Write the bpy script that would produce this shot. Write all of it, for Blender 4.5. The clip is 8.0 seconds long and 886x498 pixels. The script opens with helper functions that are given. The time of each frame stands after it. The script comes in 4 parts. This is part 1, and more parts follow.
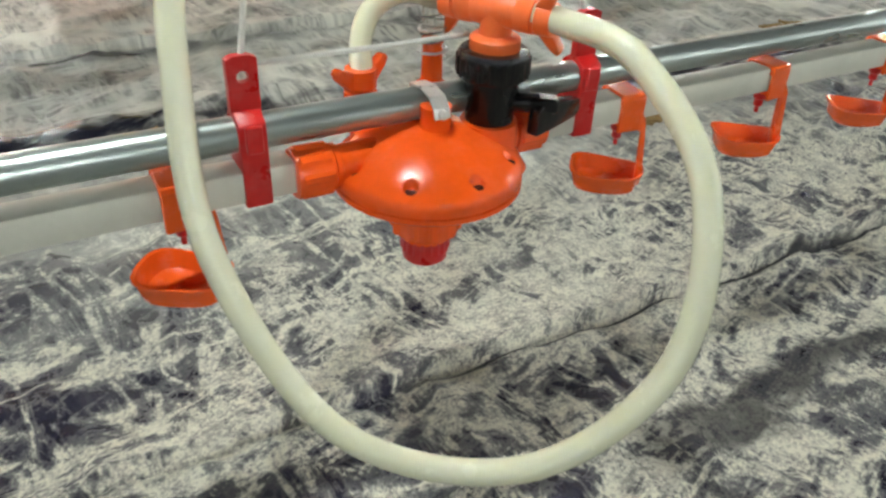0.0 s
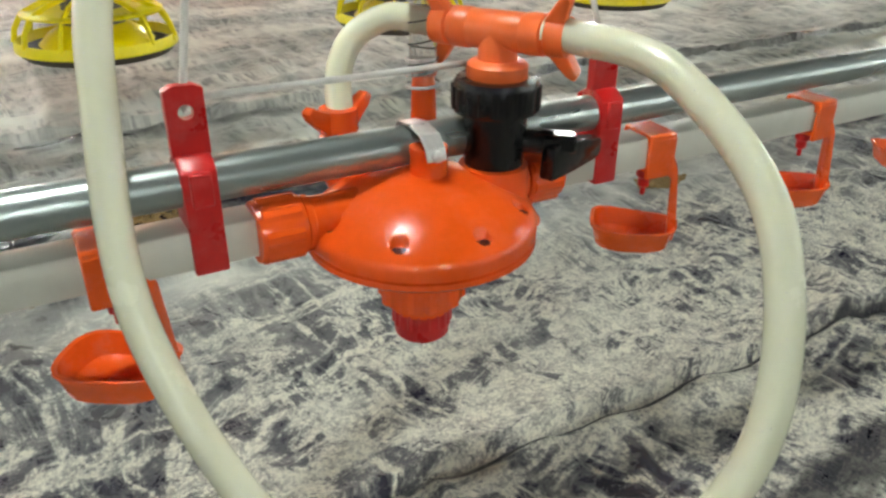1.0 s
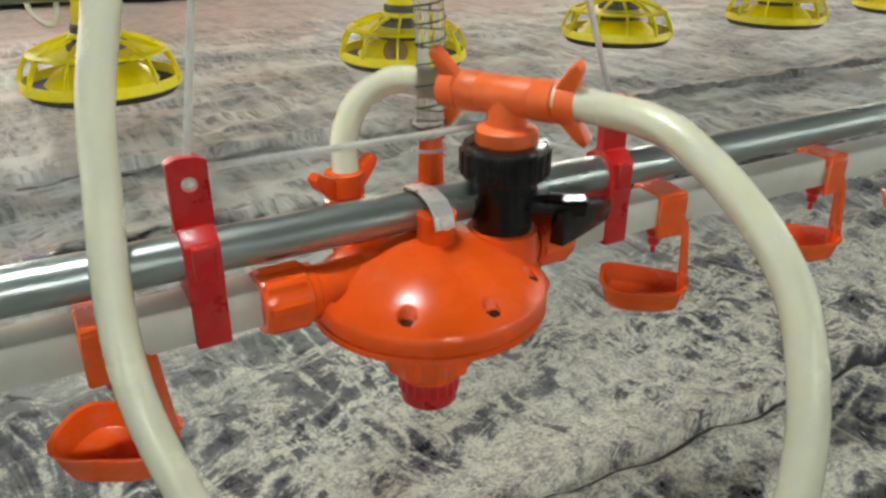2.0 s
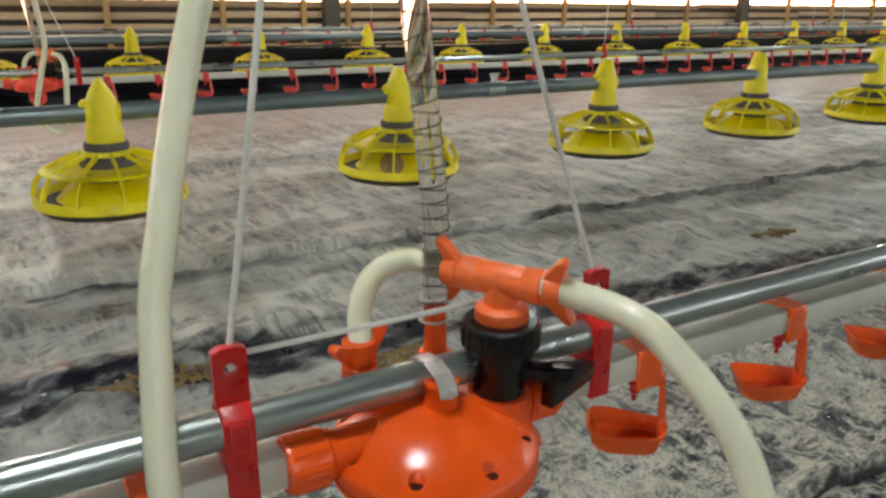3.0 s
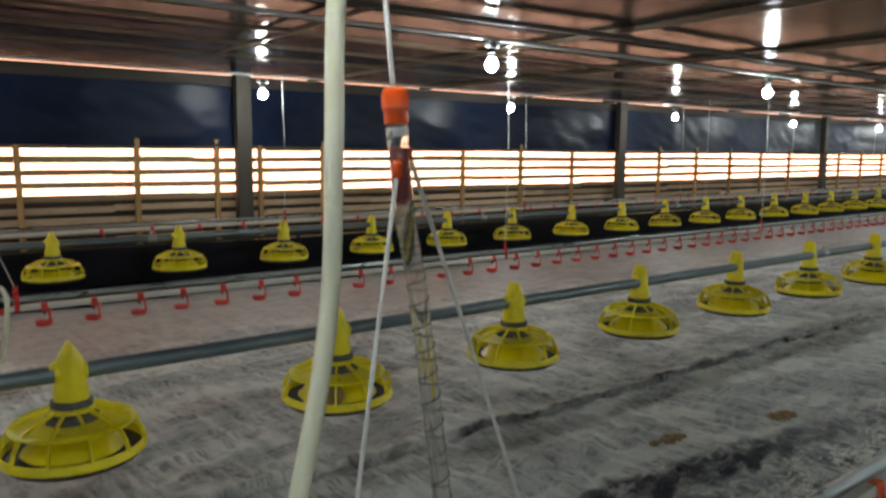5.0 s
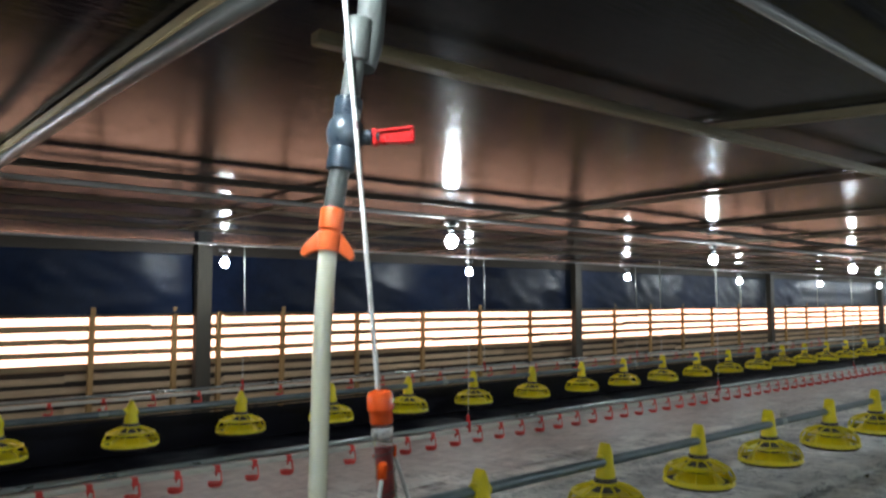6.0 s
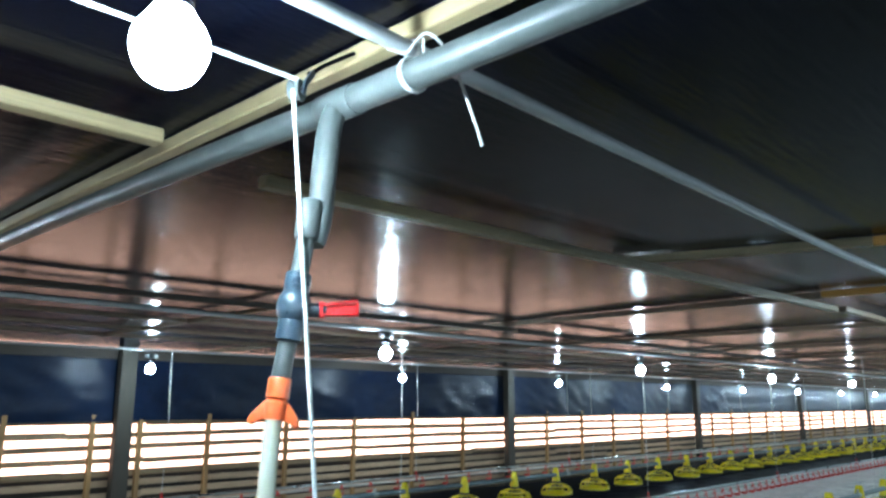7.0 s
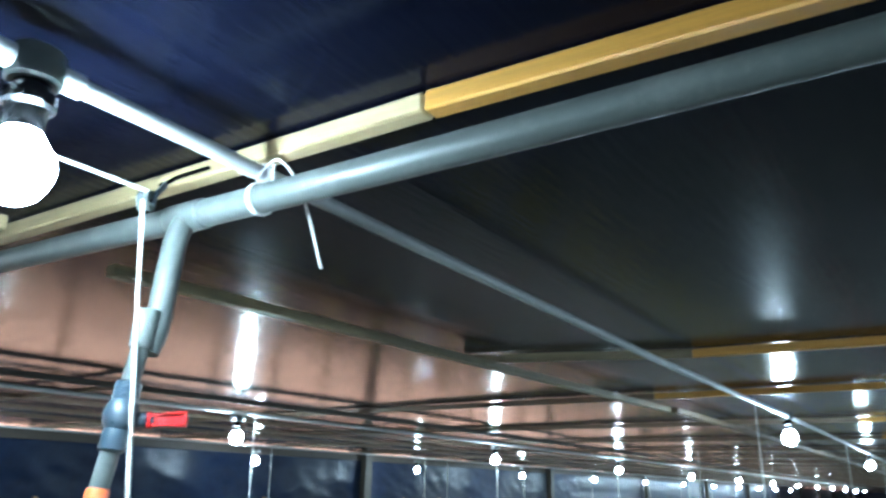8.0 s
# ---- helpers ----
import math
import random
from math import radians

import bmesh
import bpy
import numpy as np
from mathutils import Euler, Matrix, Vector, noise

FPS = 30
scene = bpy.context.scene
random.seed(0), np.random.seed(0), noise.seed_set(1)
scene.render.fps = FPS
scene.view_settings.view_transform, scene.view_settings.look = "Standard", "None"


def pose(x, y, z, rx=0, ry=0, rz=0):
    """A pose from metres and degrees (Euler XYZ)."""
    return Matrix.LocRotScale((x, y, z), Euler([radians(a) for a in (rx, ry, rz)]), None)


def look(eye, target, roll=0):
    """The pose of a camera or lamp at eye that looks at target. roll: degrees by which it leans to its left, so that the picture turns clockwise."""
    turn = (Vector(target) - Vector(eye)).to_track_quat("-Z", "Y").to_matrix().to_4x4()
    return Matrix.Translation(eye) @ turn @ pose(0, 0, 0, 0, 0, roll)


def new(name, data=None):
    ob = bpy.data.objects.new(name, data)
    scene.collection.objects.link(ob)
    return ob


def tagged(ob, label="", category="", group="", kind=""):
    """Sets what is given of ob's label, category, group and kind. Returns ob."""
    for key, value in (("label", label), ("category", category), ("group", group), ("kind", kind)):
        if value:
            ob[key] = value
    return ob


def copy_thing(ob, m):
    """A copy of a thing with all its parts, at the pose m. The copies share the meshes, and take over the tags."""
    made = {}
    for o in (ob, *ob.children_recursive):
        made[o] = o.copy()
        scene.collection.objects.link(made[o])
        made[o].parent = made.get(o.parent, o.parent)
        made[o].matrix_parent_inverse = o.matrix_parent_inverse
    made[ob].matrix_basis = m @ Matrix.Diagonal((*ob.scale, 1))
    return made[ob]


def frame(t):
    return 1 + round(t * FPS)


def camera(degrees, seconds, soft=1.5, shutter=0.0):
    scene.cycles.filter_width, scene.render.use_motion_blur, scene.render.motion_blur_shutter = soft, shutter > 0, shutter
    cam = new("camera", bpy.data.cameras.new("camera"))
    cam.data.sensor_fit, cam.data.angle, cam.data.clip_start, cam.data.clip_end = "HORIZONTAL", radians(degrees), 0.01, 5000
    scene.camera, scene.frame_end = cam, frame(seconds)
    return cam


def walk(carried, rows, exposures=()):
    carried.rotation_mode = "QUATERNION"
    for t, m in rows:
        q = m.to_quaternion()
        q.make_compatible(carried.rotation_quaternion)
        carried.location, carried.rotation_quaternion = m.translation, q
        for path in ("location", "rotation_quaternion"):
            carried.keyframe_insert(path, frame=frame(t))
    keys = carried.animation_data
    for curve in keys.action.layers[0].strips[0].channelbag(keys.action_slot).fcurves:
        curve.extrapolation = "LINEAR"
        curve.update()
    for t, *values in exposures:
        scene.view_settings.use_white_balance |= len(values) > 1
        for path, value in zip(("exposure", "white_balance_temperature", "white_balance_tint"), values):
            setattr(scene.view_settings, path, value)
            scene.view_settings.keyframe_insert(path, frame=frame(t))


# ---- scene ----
# A long low poultry house at night-time lamp light: water line with a pressure regulator in the
# foreground, feeder and drinker lines behind, a slatted side wall and a black plastic ceiling.
cam = camera(61.2, 8.0, soft=2.5, shutter=0.3)
PATH = [
    (0, (0.475, 0.688, 0.624), (1.322, 2.12, -0.486), 2.9),
    (0.5, (0.503, 0.731, 0.574), (1.38, 2.214, -0.44), 1.8),
    (1, (0.525, 0.759, 0.559), (1.4, 2.302, -0.364), 0.6),
    (1.5, (0.534, 0.78, 0.558), (1.417, 2.335, -0.338), 0.5),
    (2.8, (0.513, 0.763, 0.639), (1.44, 2.393, -0.058), 0.7),
    (3, (0.503, 0.749, 0.655), (1.453, 2.387, 0.011), 0.8),
    (3.5, (0.447, 0.708, 0.712), (1.443, 2.347, 0.144), 0.5),
    (4, (0.386, 0.672, 0.789), (1.444, 2.291, 0.281), 0.4),
    (5.5, (0.285, 0.617, 1.036), (1.563, 2.154, 0.986), -0.3),
    (5.6, (0.284, 0.622, 1.051), (1.572, 2.152, 1.047), -0.5),
    (6, (0.258, 0.609, 1.098), (1.564, 2.117, 1.24), -0.1),
    (6.5, (0.233, 0.594, 1.137), (1.579, 2.049, 1.405), -0.2),
    (7, (0.199, 0.556, 1.169), (1.607, 1.917, 1.572), 0.2),
    (7.5, (0.178, 0.517, 1.187), (1.645, 1.779, 1.694), 0.7),
    (8, (0.164, 0.467, 1.204), (1.742, 1.534, 1.813), 1.3),
]
EXPOSURES = [(0, 1.21, 7100, 8), (1.5, 1.05, 7150, 8), (3.0, 0.68, 7150, 10), (3.5, 0.42, 7050, 10), (4.0, 0.28, 6850, 9), (5.5, -0.46, 6600, 9), (6.0, -0.46, 6250, 9), (6.5, -0.2, 5750, 6), (7.0, 0.02, 5200, -2), (7.5, 0.12, 5080, -4), (8.0, 0.33, 5080, -4)]
walk(cam, [(t, look(eye, target, roll)) for t, eye, target, roll in PATH], EXPOSURES)

# ---- light ----
BULB_POWER = 410.0      # glow of the lamp glass
DAY_POWER = 6.2         # daylight behind the slatted wall
world = bpy.data.worlds.new("dusk")
scene.world = world
world.use_nodes = True
world.node_tree.nodes["Background"].inputs[0].default_value = (0.5, 0.6, 0.8, 1)
world.node_tree.nodes["Background"].inputs[1].default_value = 0.02

# ---- plan, in metres ----
WATER_Y, WATER_Z = 1.167, 0.397       # near water line: carrier pipe
NIPPLE = 0.191                        # drinker spacing
FEED_Y, FEED_Z, PAN = 2.755, 0.372, 0.8
WATER2_Y, WATER2_DZ = 4.06, -0.047
FEED2_Y, FEED2_DZ = 5.89, -0.012
WATER3_Y = 6.78
WALL_Y, CEIL_Z, WALL_TOP = 7.44, 1.655, 1.53
X0, X1 = -7.0, 62.0
Y0 = -6.2


# ---- materials ----
def material(name, colour, rough=0.5, metal=0.0, vary=0.0, scale=20.0, bump=0.0, bump_scale=60.0, spec=0.5,
             stretch=(1, 1, 1), dust=0.0, dust_colour=(0.55, 0.54, 0.5), rough_vary=0.1, by_object=0.0):
    """A principled surface with two scales of tone, dust in patches and a fine relief."""
    m = bpy.data.materials.new(name)
    m.use_nodes = True
    nt = m.node_tree
    n, link = nt.nodes, nt.links
    b = n["Principled BSDF"]
    b.inputs["Roughness"].default_value = rough
    b.inputs["Metallic"].default_value = metal
    b.inputs["Specular IOR Level"].default_value = spec
    co = n.new("ShaderNodeTexCoord")
    mp = n.new("ShaderNodeMapping")
    mp.inputs["Scale"].default_value = stretch
    link.new(co.outputs["Object"], mp.inputs["Vector"])

    def tex(sc, detail=4.0, roughness=0.6):
        t = n.new("ShaderNodeTexNoise")
        t.inputs["Scale"].default_value, t.inputs["Detail"].default_value, t.inputs["Roughness"].default_value = sc, detail, roughness
        link.new(mp.outputs["Vector"], t.inputs["Vector"])
        return t

    def ramp(src, lo, hi, a=0.0, z=1.0):
        r = n.new("ShaderNodeMapRange")
        r.inputs["From Min"].default_value, r.inputs["From Max"].default_value = lo, hi
        r.inputs["To Min"].default_value, r.inputs["To Max"].default_value = a, z
        link.new(src, r.inputs["Value"])
        return r.outputs["Result"]

    base = n.new("ShaderNodeMix")
    base.data_type = "RGBA"
    base.inputs["A"].default_value = (*[c * (1 - vary) for c in colour], 1)
    base.inputs["B"].default_value = (*[min(1, c * (1 + vary)) for c in colour], 1)
    big, fine = tex(scale), tex(scale * 7, 3)
    add = n.new("ShaderNodeMath")
    add.operation = "MULTIPLY_ADD"
    add.inputs[1].default_value = 0.35
    link.new(fine.outputs["Fac"], add.inputs[0])
    link.new(big.outputs["Fac"], add.inputs[2])
    link.new(ramp(add.outputs[0], 0.45, 0.95), base.inputs["Factor"])
    out = base.outputs["Result"]
    if by_object:
        info = n.new("ShaderNodeObjectInfo")
        hsv = n.new("ShaderNodeHueSaturation")
        link.new(ramp(info.outputs["Random"], 0, 1, 1 - by_object, 1 + by_object), hsv.inputs["Value"])
        link.new(out, hsv.inputs["Color"])
        out = hsv.outputs["Color"]
    if dust:
        mix = n.new("ShaderNodeMix")
        mix.data_type = "RGBA"
        mix.inputs["B"].default_value = (*dust_colour, 1)
        link.new(out, mix.inputs["A"])
        d = tex(scale * 1.7, 6, 0.7)
        link.new(ramp(d.outputs["Fac"], 0.5, 0.78, 0.0, dust), mix.inputs["Factor"])
        out = mix.outputs["Result"]
    link.new(out, b.inputs["Base Color"])
    link.new(ramp(big.outputs["Fac"], 0.3, 0.7, max(0.02, rough - rough_vary), min(1, rough + rough_vary)), b.inputs["Roughness"])
    if bump:
        bp = n.new("ShaderNodeBump")
        bp.inputs["Strength"].default_value = bump
        bp.inputs["Distance"].default_value = 0.004
        link.new(tex(bump_scale, 5).outputs["Fac"], bp.inputs["Height"])
        link.new(bp.outputs["Normal"], b.inputs["Normal"])
    return m


def glow(name, colour, strength):
    m = bpy.data.materials.new(name)
    m.use_nodes = True
    b = m.node_tree.nodes["Principled BSDF"]
    b.inputs["Base Color"].default_value = (0.8, 0.8, 0.8, 1)
    b.inputs["Emission Color"].default_value = (*colour, 1)
    b.inputs["Emission Strength"].default_value = strength
    return m


ORANGE = material("orange_plastic", (0.86, 0.098, 0.012), 0.2, vary=0.08, scale=25, bump=0.03, bump_scale=220, dust=0.05, rough_vary=0.05)
ORANGE_B = material("light_orange_plastic", (0.88, 0.155, 0.035), 0.36, vary=0.10, scale=25, bump=0.04, bump_scale=220, dust=0.15)
RED = material("red_plastic", (0.55, 0.012, 0.012), 0.33, vary=0.15, scale=30, bump=0.04, bump_scale=200, dust=0.1)
CUP = material("cup_orange", (0.85, 0.11, 0.015), 0.25, vary=0.1, scale=30, bump=0.03, bump_scale=200, dust=0.12, by_object=0.1)
CUP_RED = material("cup_red", (0.72, 0.055, 0.045), 0.35, vary=0.15, scale=30, dust=0.25, by_object=0.12)
REG_RED = material("regulator_red", (0.75, 0.05, 0.02), 0.35, vary=0.1, scale=20, dust=0.2)
BLACK = material("black_plastic", (0.004, 0.004, 0.0045), 0.24, vary=0.3, scale=30, bump=0.05, bump_scale=200, spec=0.4)
YELLOW = material("yellow_plastic", (0.86, 0.72, 0.008), 0.34, vary=0.10, scale=14, bump=0.04, bump_scale=150, dust=0.12, by_object=0.06)
COLLAR = material("grey_collar", (0.075, 0.07, 0.065), 0.5, vary=0.3, scale=30, dust=0.25)
TRAY = material("dark_tray", (0.05, 0.04, 0.03), 0.6, vary=0.4, scale=20, dust=0.3, dust_colour=(0.3, 0.24, 0.16))
GALV = material("galvanised_steel", (0.36, 0.41, 0.40), 0.30, 0.8, vary=0.10, scale=14, bump=0.02, bump_scale=90, stretch=(0.35, 1, 1), dust=0.12, rough_vary=0.05)
FEEDPIPE = material("dull_steel", (0.17, 0.215, 0.23), 0.42, 0.6, vary=0.25, scale=12, bump=0.06, stretch=(0.3, 1, 1), dust=0.2)
PVC_W = material("white_pvc", (0.62, 0.62, 0.55), 0.42, vary=0.08, scale=12, bump=0.04, dust=0.3, dust_colour=(0.4, 0.38, 0.33))
PVC_G = material("grey_pvc", (0.078, 0.086, 0.080), 0.42, vary=0.10, scale=9, bump=0.03, dust=0.12, spec=0.35)
PVC_D = material("dark_grey_pvc", (0.035, 0.052, 0.07), 0.3, vary=0.15, scale=20, dust=0.1)
CONDUIT = material("white_conduit", (0.40, 0.41, 0.41), 0.4, vary=0.08, scale=12, dust=0.3, dust_colour=(0.4, 0.38, 0.34))
STRING = material("white_string", (0.68, 0.68, 0.64), 0.8, vary=0.12, scale=200, bump=0.3, bump_scale=900)
WIRE = material("dark_wire", (0.05, 0.05, 0.05), 0.4, vary=0.2, scale=60)
ZINC = material("zinc_plate", (0.62, 0.62, 0.60), 0.32, 0.5, vary=0.2, scale=60, dust=0.2)
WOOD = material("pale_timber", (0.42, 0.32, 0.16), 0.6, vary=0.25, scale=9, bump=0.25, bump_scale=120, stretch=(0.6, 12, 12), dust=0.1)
# the next two timbers are darker copies: weak light put into the colour
WOOD_X = material("dim_brown_timber", (0.12, 0.085, 0.05), 0.62, vary=0.3, scale=9, bump=0.25, bump_scale=120, stretch=(0.6, 12, 12), dust=0.1)
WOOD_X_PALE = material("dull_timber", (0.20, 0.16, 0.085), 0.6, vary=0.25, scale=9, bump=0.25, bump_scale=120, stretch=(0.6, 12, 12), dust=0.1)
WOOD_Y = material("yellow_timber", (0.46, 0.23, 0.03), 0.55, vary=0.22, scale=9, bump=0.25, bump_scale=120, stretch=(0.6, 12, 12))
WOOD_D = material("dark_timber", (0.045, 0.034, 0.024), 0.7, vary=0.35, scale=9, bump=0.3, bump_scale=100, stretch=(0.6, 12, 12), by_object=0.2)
SLAT = material("slat_timber", (0.27, 0.19, 0.10), 0.7, vary=0.3, scale=7, bump=0.3, bump_scale=80, stretch=(0.5, 8, 8), by_object=0.25)
STUD = material("stud_timber", (0.40, 0.24, 0.09), 0.65, vary=0.25, scale=7, bump=0.3, bump_scale=80, stretch=(8, 8, 0.5), by_object=0.2)
POST = material("grey_post", (0.058, 0.050, 0.036), 0.7, vary=0.25, scale=6, bump=0.3, bump_scale=50, stretch=(5, 5, 0.8))
TARP = material("navy_tarpaulin", (0.005, 0.011, 0.032), 0.34, vary=0.4, scale=2.5, bump=0.22, bump_scale=5, spec=0.14, rough_vary=0.03)
BAND = material("black_sheet", (0.006, 0.006, 0.012), 0.5, vary=0.4, scale=4, bump=0.4, bump_scale=9, spec=0.2)
# dark red for the painted shade inside the dome pits
PIT_SHADE = material("pit_shade", (0.07, 0.012, 0.006), 0.85, spec=0.1, vary=0.3, scale=60)
STRAW = material("brown_litter", (0.33, 0.22, 0.09), 0.85, vary=0.3, scale=40, bump=0.6, bump_scale=200)
LAMP = glow("lamp_glass", (0.88, 0.97, 1.0), BULB_POWER)
DAY = glow("day", (1.0, 0.52, 0.35), DAY_POWER)


def hose_material():
    m = material("milky_hose", (0.68, 0.685, 0.525), 0.22, vary=0.03, scale=30)
    b = m.node_tree.nodes["Principled BSDF"]
    b.inputs["Subsurface Weight"].default_value = 0.35
    b.inputs["Subsurface Radius"].default_value = (0.01, 0.009, 0.006)
    b.inputs["Coat Weight"].default_value = 0.3
    return m


def clear_material():
    m = bpy.data.materials.new("clear_plastic")
    m.use_nodes = True
    b = m.node_tree.nodes["Principled BSDF"]
    b.inputs["Base Color"].default_value = (0.99, 0.99, 0.97, 1)
    b.inputs["Roughness"].default_value = 0.05
    b.inputs["IOR"].default_value = 1.12
    b.inputs["Transmission Weight"].default_value = 0.96
    return m


HOSE, CLEAR = hose_material(), clear_material()


def floor_material():
    """Grey plastic sheeting strewn with lime: drifts, streaks along the creases, lime-free dark patches, painted crease
    shade, a pink tint far off.
    """
    m = bpy.data.materials.new("limed_sheet")
    m.use_nodes = True
    nt = m.node_tree
    n, link = nt.nodes, nt.links
    b = n["Principled BSDF"]
    co = n.new("ShaderNodeTexCoord")

    def mapped(scale, rot=0.0):
        mp = n.new("ShaderNodeMapping")
        mp.vector_type = "TEXTURE"
        mp.inputs["Scale"].default_value = tuple(1 / s for s in scale)
        mp.inputs["Rotation"].default_value = (0, 0, radians(rot))
        link.new(co.outputs["Object"], mp.inputs["Vector"])
        return mp.outputs["Vector"]

    def noise_tex(vec, scale, detail=6.0, rough=0.62, distort=0.0):
        t = n.new("ShaderNodeTexNoise")
        t.inputs["Scale"].default_value, t.inputs["Detail"].default_value = scale, detail
        t.inputs["Roughness"].default_value, t.inputs["Distortion"].default_value = rough, distort
        link.new(vec, t.inputs["Vector"])
        return t.outputs["Fac"]

    def span(src, lo, hi, a=0.0, z=1.0):
        r = n.new("ShaderNodeMapRange")
        r.interpolation_type = "SMOOTHSTEP"
        for k, v in zip(("From Min", "From Max", "To Min", "To Max"), (lo, hi, a, z)):
            r.inputs[k].default_value = v
        link.new(src, r.inputs["Value"])
        return r.outputs["Result"]

    def calc(op, a, c):
        k = n.new("ShaderNodeMath")
        k.operation = op
        for i, v in enumerate((a, c)):
            if isinstance(v, float):
                k.inputs[i].default_value = v
            else:
                link.new(v, k.inputs[i])
        return k.outputs[0]

    def mix(f, a, c):
        k = n.new("ShaderNodeMix")
        k.data_type = "RGBA"
        for key, v in (("A", a), ("B", c)):
            if isinstance(v, tuple):
                k.inputs[key].default_value = (*v, 1)
            else:
                link.new(v, k.inputs[key])
        link.new(f, k.inputs["Factor"])
        return k.outputs["Result"]

    def ridge(vec, scale, power, distort=0.7, detail=5.0):
        """Thin lines where a noise crosses its middle."""
        k = calc("ABSOLUTE", calc("SUBTRACT", noise_tex(vec, scale, detail, 0.6, distort), 0.5), 0.0)
        return calc("POWER", span(k, 0.0, 0.22, 1.0, 0.0), power)

    drift = noise_tex(mapped((1, 1.5, 1), 10), 2.6, 5, 0.6)
    patch = noise_tex(mapped((1, 1.8, 1), 20), 7.0, 4, 0.52, 0.3)
    smear = noise_tex(mapped((1, 2.2, 1), 12), 6.0, 6, 0.6, 0.5)
    pull = noise_tex(mapped((1, 2.4, 1), -80), 6.0, 6, 0.58, 0.5)
    clump = noise_tex(mapped((1, 1, 1)), 45.0, 8, 0.74)
    grit = noise_tex(mapped((1, 1, 1)), 210.0, 3, 0.75)
    lines = calc("MAXIMUM", ridge(mapped((1, 2.6, 1), 14), 4.0, 7.0), calc("MULTIPLY", ridge(mapped((1, 3.2, 1), -80), 4.5, 7.0), 0.9))
    fine = calc("MAXIMUM", ridge(mapped((1, 2.4, 1), -70), 11.0, 6.0), ridge(mapped((1, 2.4, 1), 18), 10.0, 6.0))
    soft = noise_tex(mapped((1, 1.7, 1), 8), 2.0, 3, 0.45, 0.3)
    streak = noise_tex(mapped((1, 5.0, 1), -86), 3.2, 2, 0.4, 0.2)
    # wrinkle shade along the creases further in, painted as dark lines
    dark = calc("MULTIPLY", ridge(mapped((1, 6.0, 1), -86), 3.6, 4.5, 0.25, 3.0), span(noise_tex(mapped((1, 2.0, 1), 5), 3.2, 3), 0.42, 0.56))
    tone = calc("ADD", calc("MULTIPLY", drift, 0.46), calc("ADD", calc("MULTIPLY", patch, 0.55), calc("ADD", calc("MULTIPLY", smear, 0.26), calc("MULTIPLY", pull, 0.30))))
    tone = calc("ADD", tone, calc("MULTIPLY", calc("SUBTRACT", clump, 0.5), 0.58))
    tone = calc("ADD", tone, calc("MULTIPLY", calc("SUBTRACT", grit, 0.5), 0.24))
    tone = calc("ADD", tone, calc("ADD", calc("MULTIPLY", lines, 0.34), calc("MULTIPLY", fine, 0.16)))
    sep = n.new("ShaderNodeSeparateXYZ")
    link.new(co.outputs["Object"], sep.inputs[0])
    # less lime fell on the nearest sheet and towards the low end of the line
    thin = calc("ADD", span(sep.outputs["X"], 0.40, 0.85, 0.10, 0.0), span(sep.outputs["Y"], 1.20, 1.26, 0.07, 0.0))
    # shadow line under the sheet lap, painted dark
    lap_shade = calc("ABSOLUTE", calc("SUBTRACT", calc("ADD", sep.outputs["Y"], calc("MULTIPLY", drift, 0.02)), 1.247), 0.0)
    lap_shade = calc("MULTIPLY", span(lap_shade, 0.0025, 0.0065, 0.95, 0.0), span(sep.outputs["X"], 0.70, 0.90))
    wob = calc("ADD", sep.outputs["Y"], calc("MULTIPLY", drift, 1.2))
    # the lime lies smooth further in, rough and crumbly near the line
    calm = calc("ADD", calc("MULTIPLY", soft, 0.95), calc("MULTIPLY", streak, 0.50))
    tone = calc("ADD", calm, calc("MULTIPLY", calc("SUBTRACT", tone, calm), span(wob, 1.95, 2.8, 1.0, 0.22)))
    lime = span(calc("SUBTRACT", tone, thin), 0.655, 1.24)
    # a bare trough of dark sheeting, free of lime
    line = calc("ADD", calc("MULTIPLY", sep.outputs["X"], 0.10), sep.outputs["Y"])
    trough = calc("ABSOLUTE", calc("SUBTRACT", calc("ADD", line, calc("MULTIPLY", patch, 0.26)), 2.20), 0.0)
    bare_shade = calc("MULTIPLY", span(trough, 0.028, 0.095, 1.0, 0.0), calc("MULTIPLY", span(smear, 0.30, 0.52, 0.35, 1.0), calc("MULTIPLY", span(sep.outputs["X"], 2.4, 3.6, 1.0, 0.0), span(sep.outputs["X"], -1.5, -0.5))))
    second = calc("ABSOLUTE", calc("SUBTRACT", calc("ADD", sep.outputs["Y"], calc("MULTIPLY", patch, 0.16)), 1.125), 0.0)
    second = calc("MULTIPLY", span(second, 0.008, 0.045, 0.85, 0.0), span(sep.outputs["X"], 0.85, 1.05))
    # shade along the fold near y 2.5, painted as a dark band
    fold_shade = calc("ABSOLUTE", calc("SUBTRACT", calc("ADD", sep.outputs["Y"], calc("MULTIPLY", smear, 0.14)), 2.565), 0.0)
    fold_shade = calc("MULTIPLY", span(fold_shade, 0.006, 0.05, 0.8, 0.0), span(drift, 0.35, 0.6, 0.2, 1.0))
    # bare sheet together with the painted shade of lap and fold
    bare_shade = calc("MAXIMUM", calc("MAXIMUM", bare_shade, lap_shade), calc("MAXIMUM", second, fold_shade))
    sheet = mix(span(pull, 0.35, 0.65), (0.018, 0.016, 0.040), (0.072, 0.072, 0.092))
    crumb = calc("ADD", calc("MULTIPLY", clump, 0.55), calc("MULTIPLY", grit, 0.45))
    cream = mix(span(crumb, 0.40, 0.58), (0.40, 0.39, 0.35), (0.92, 0.90, 0.77))
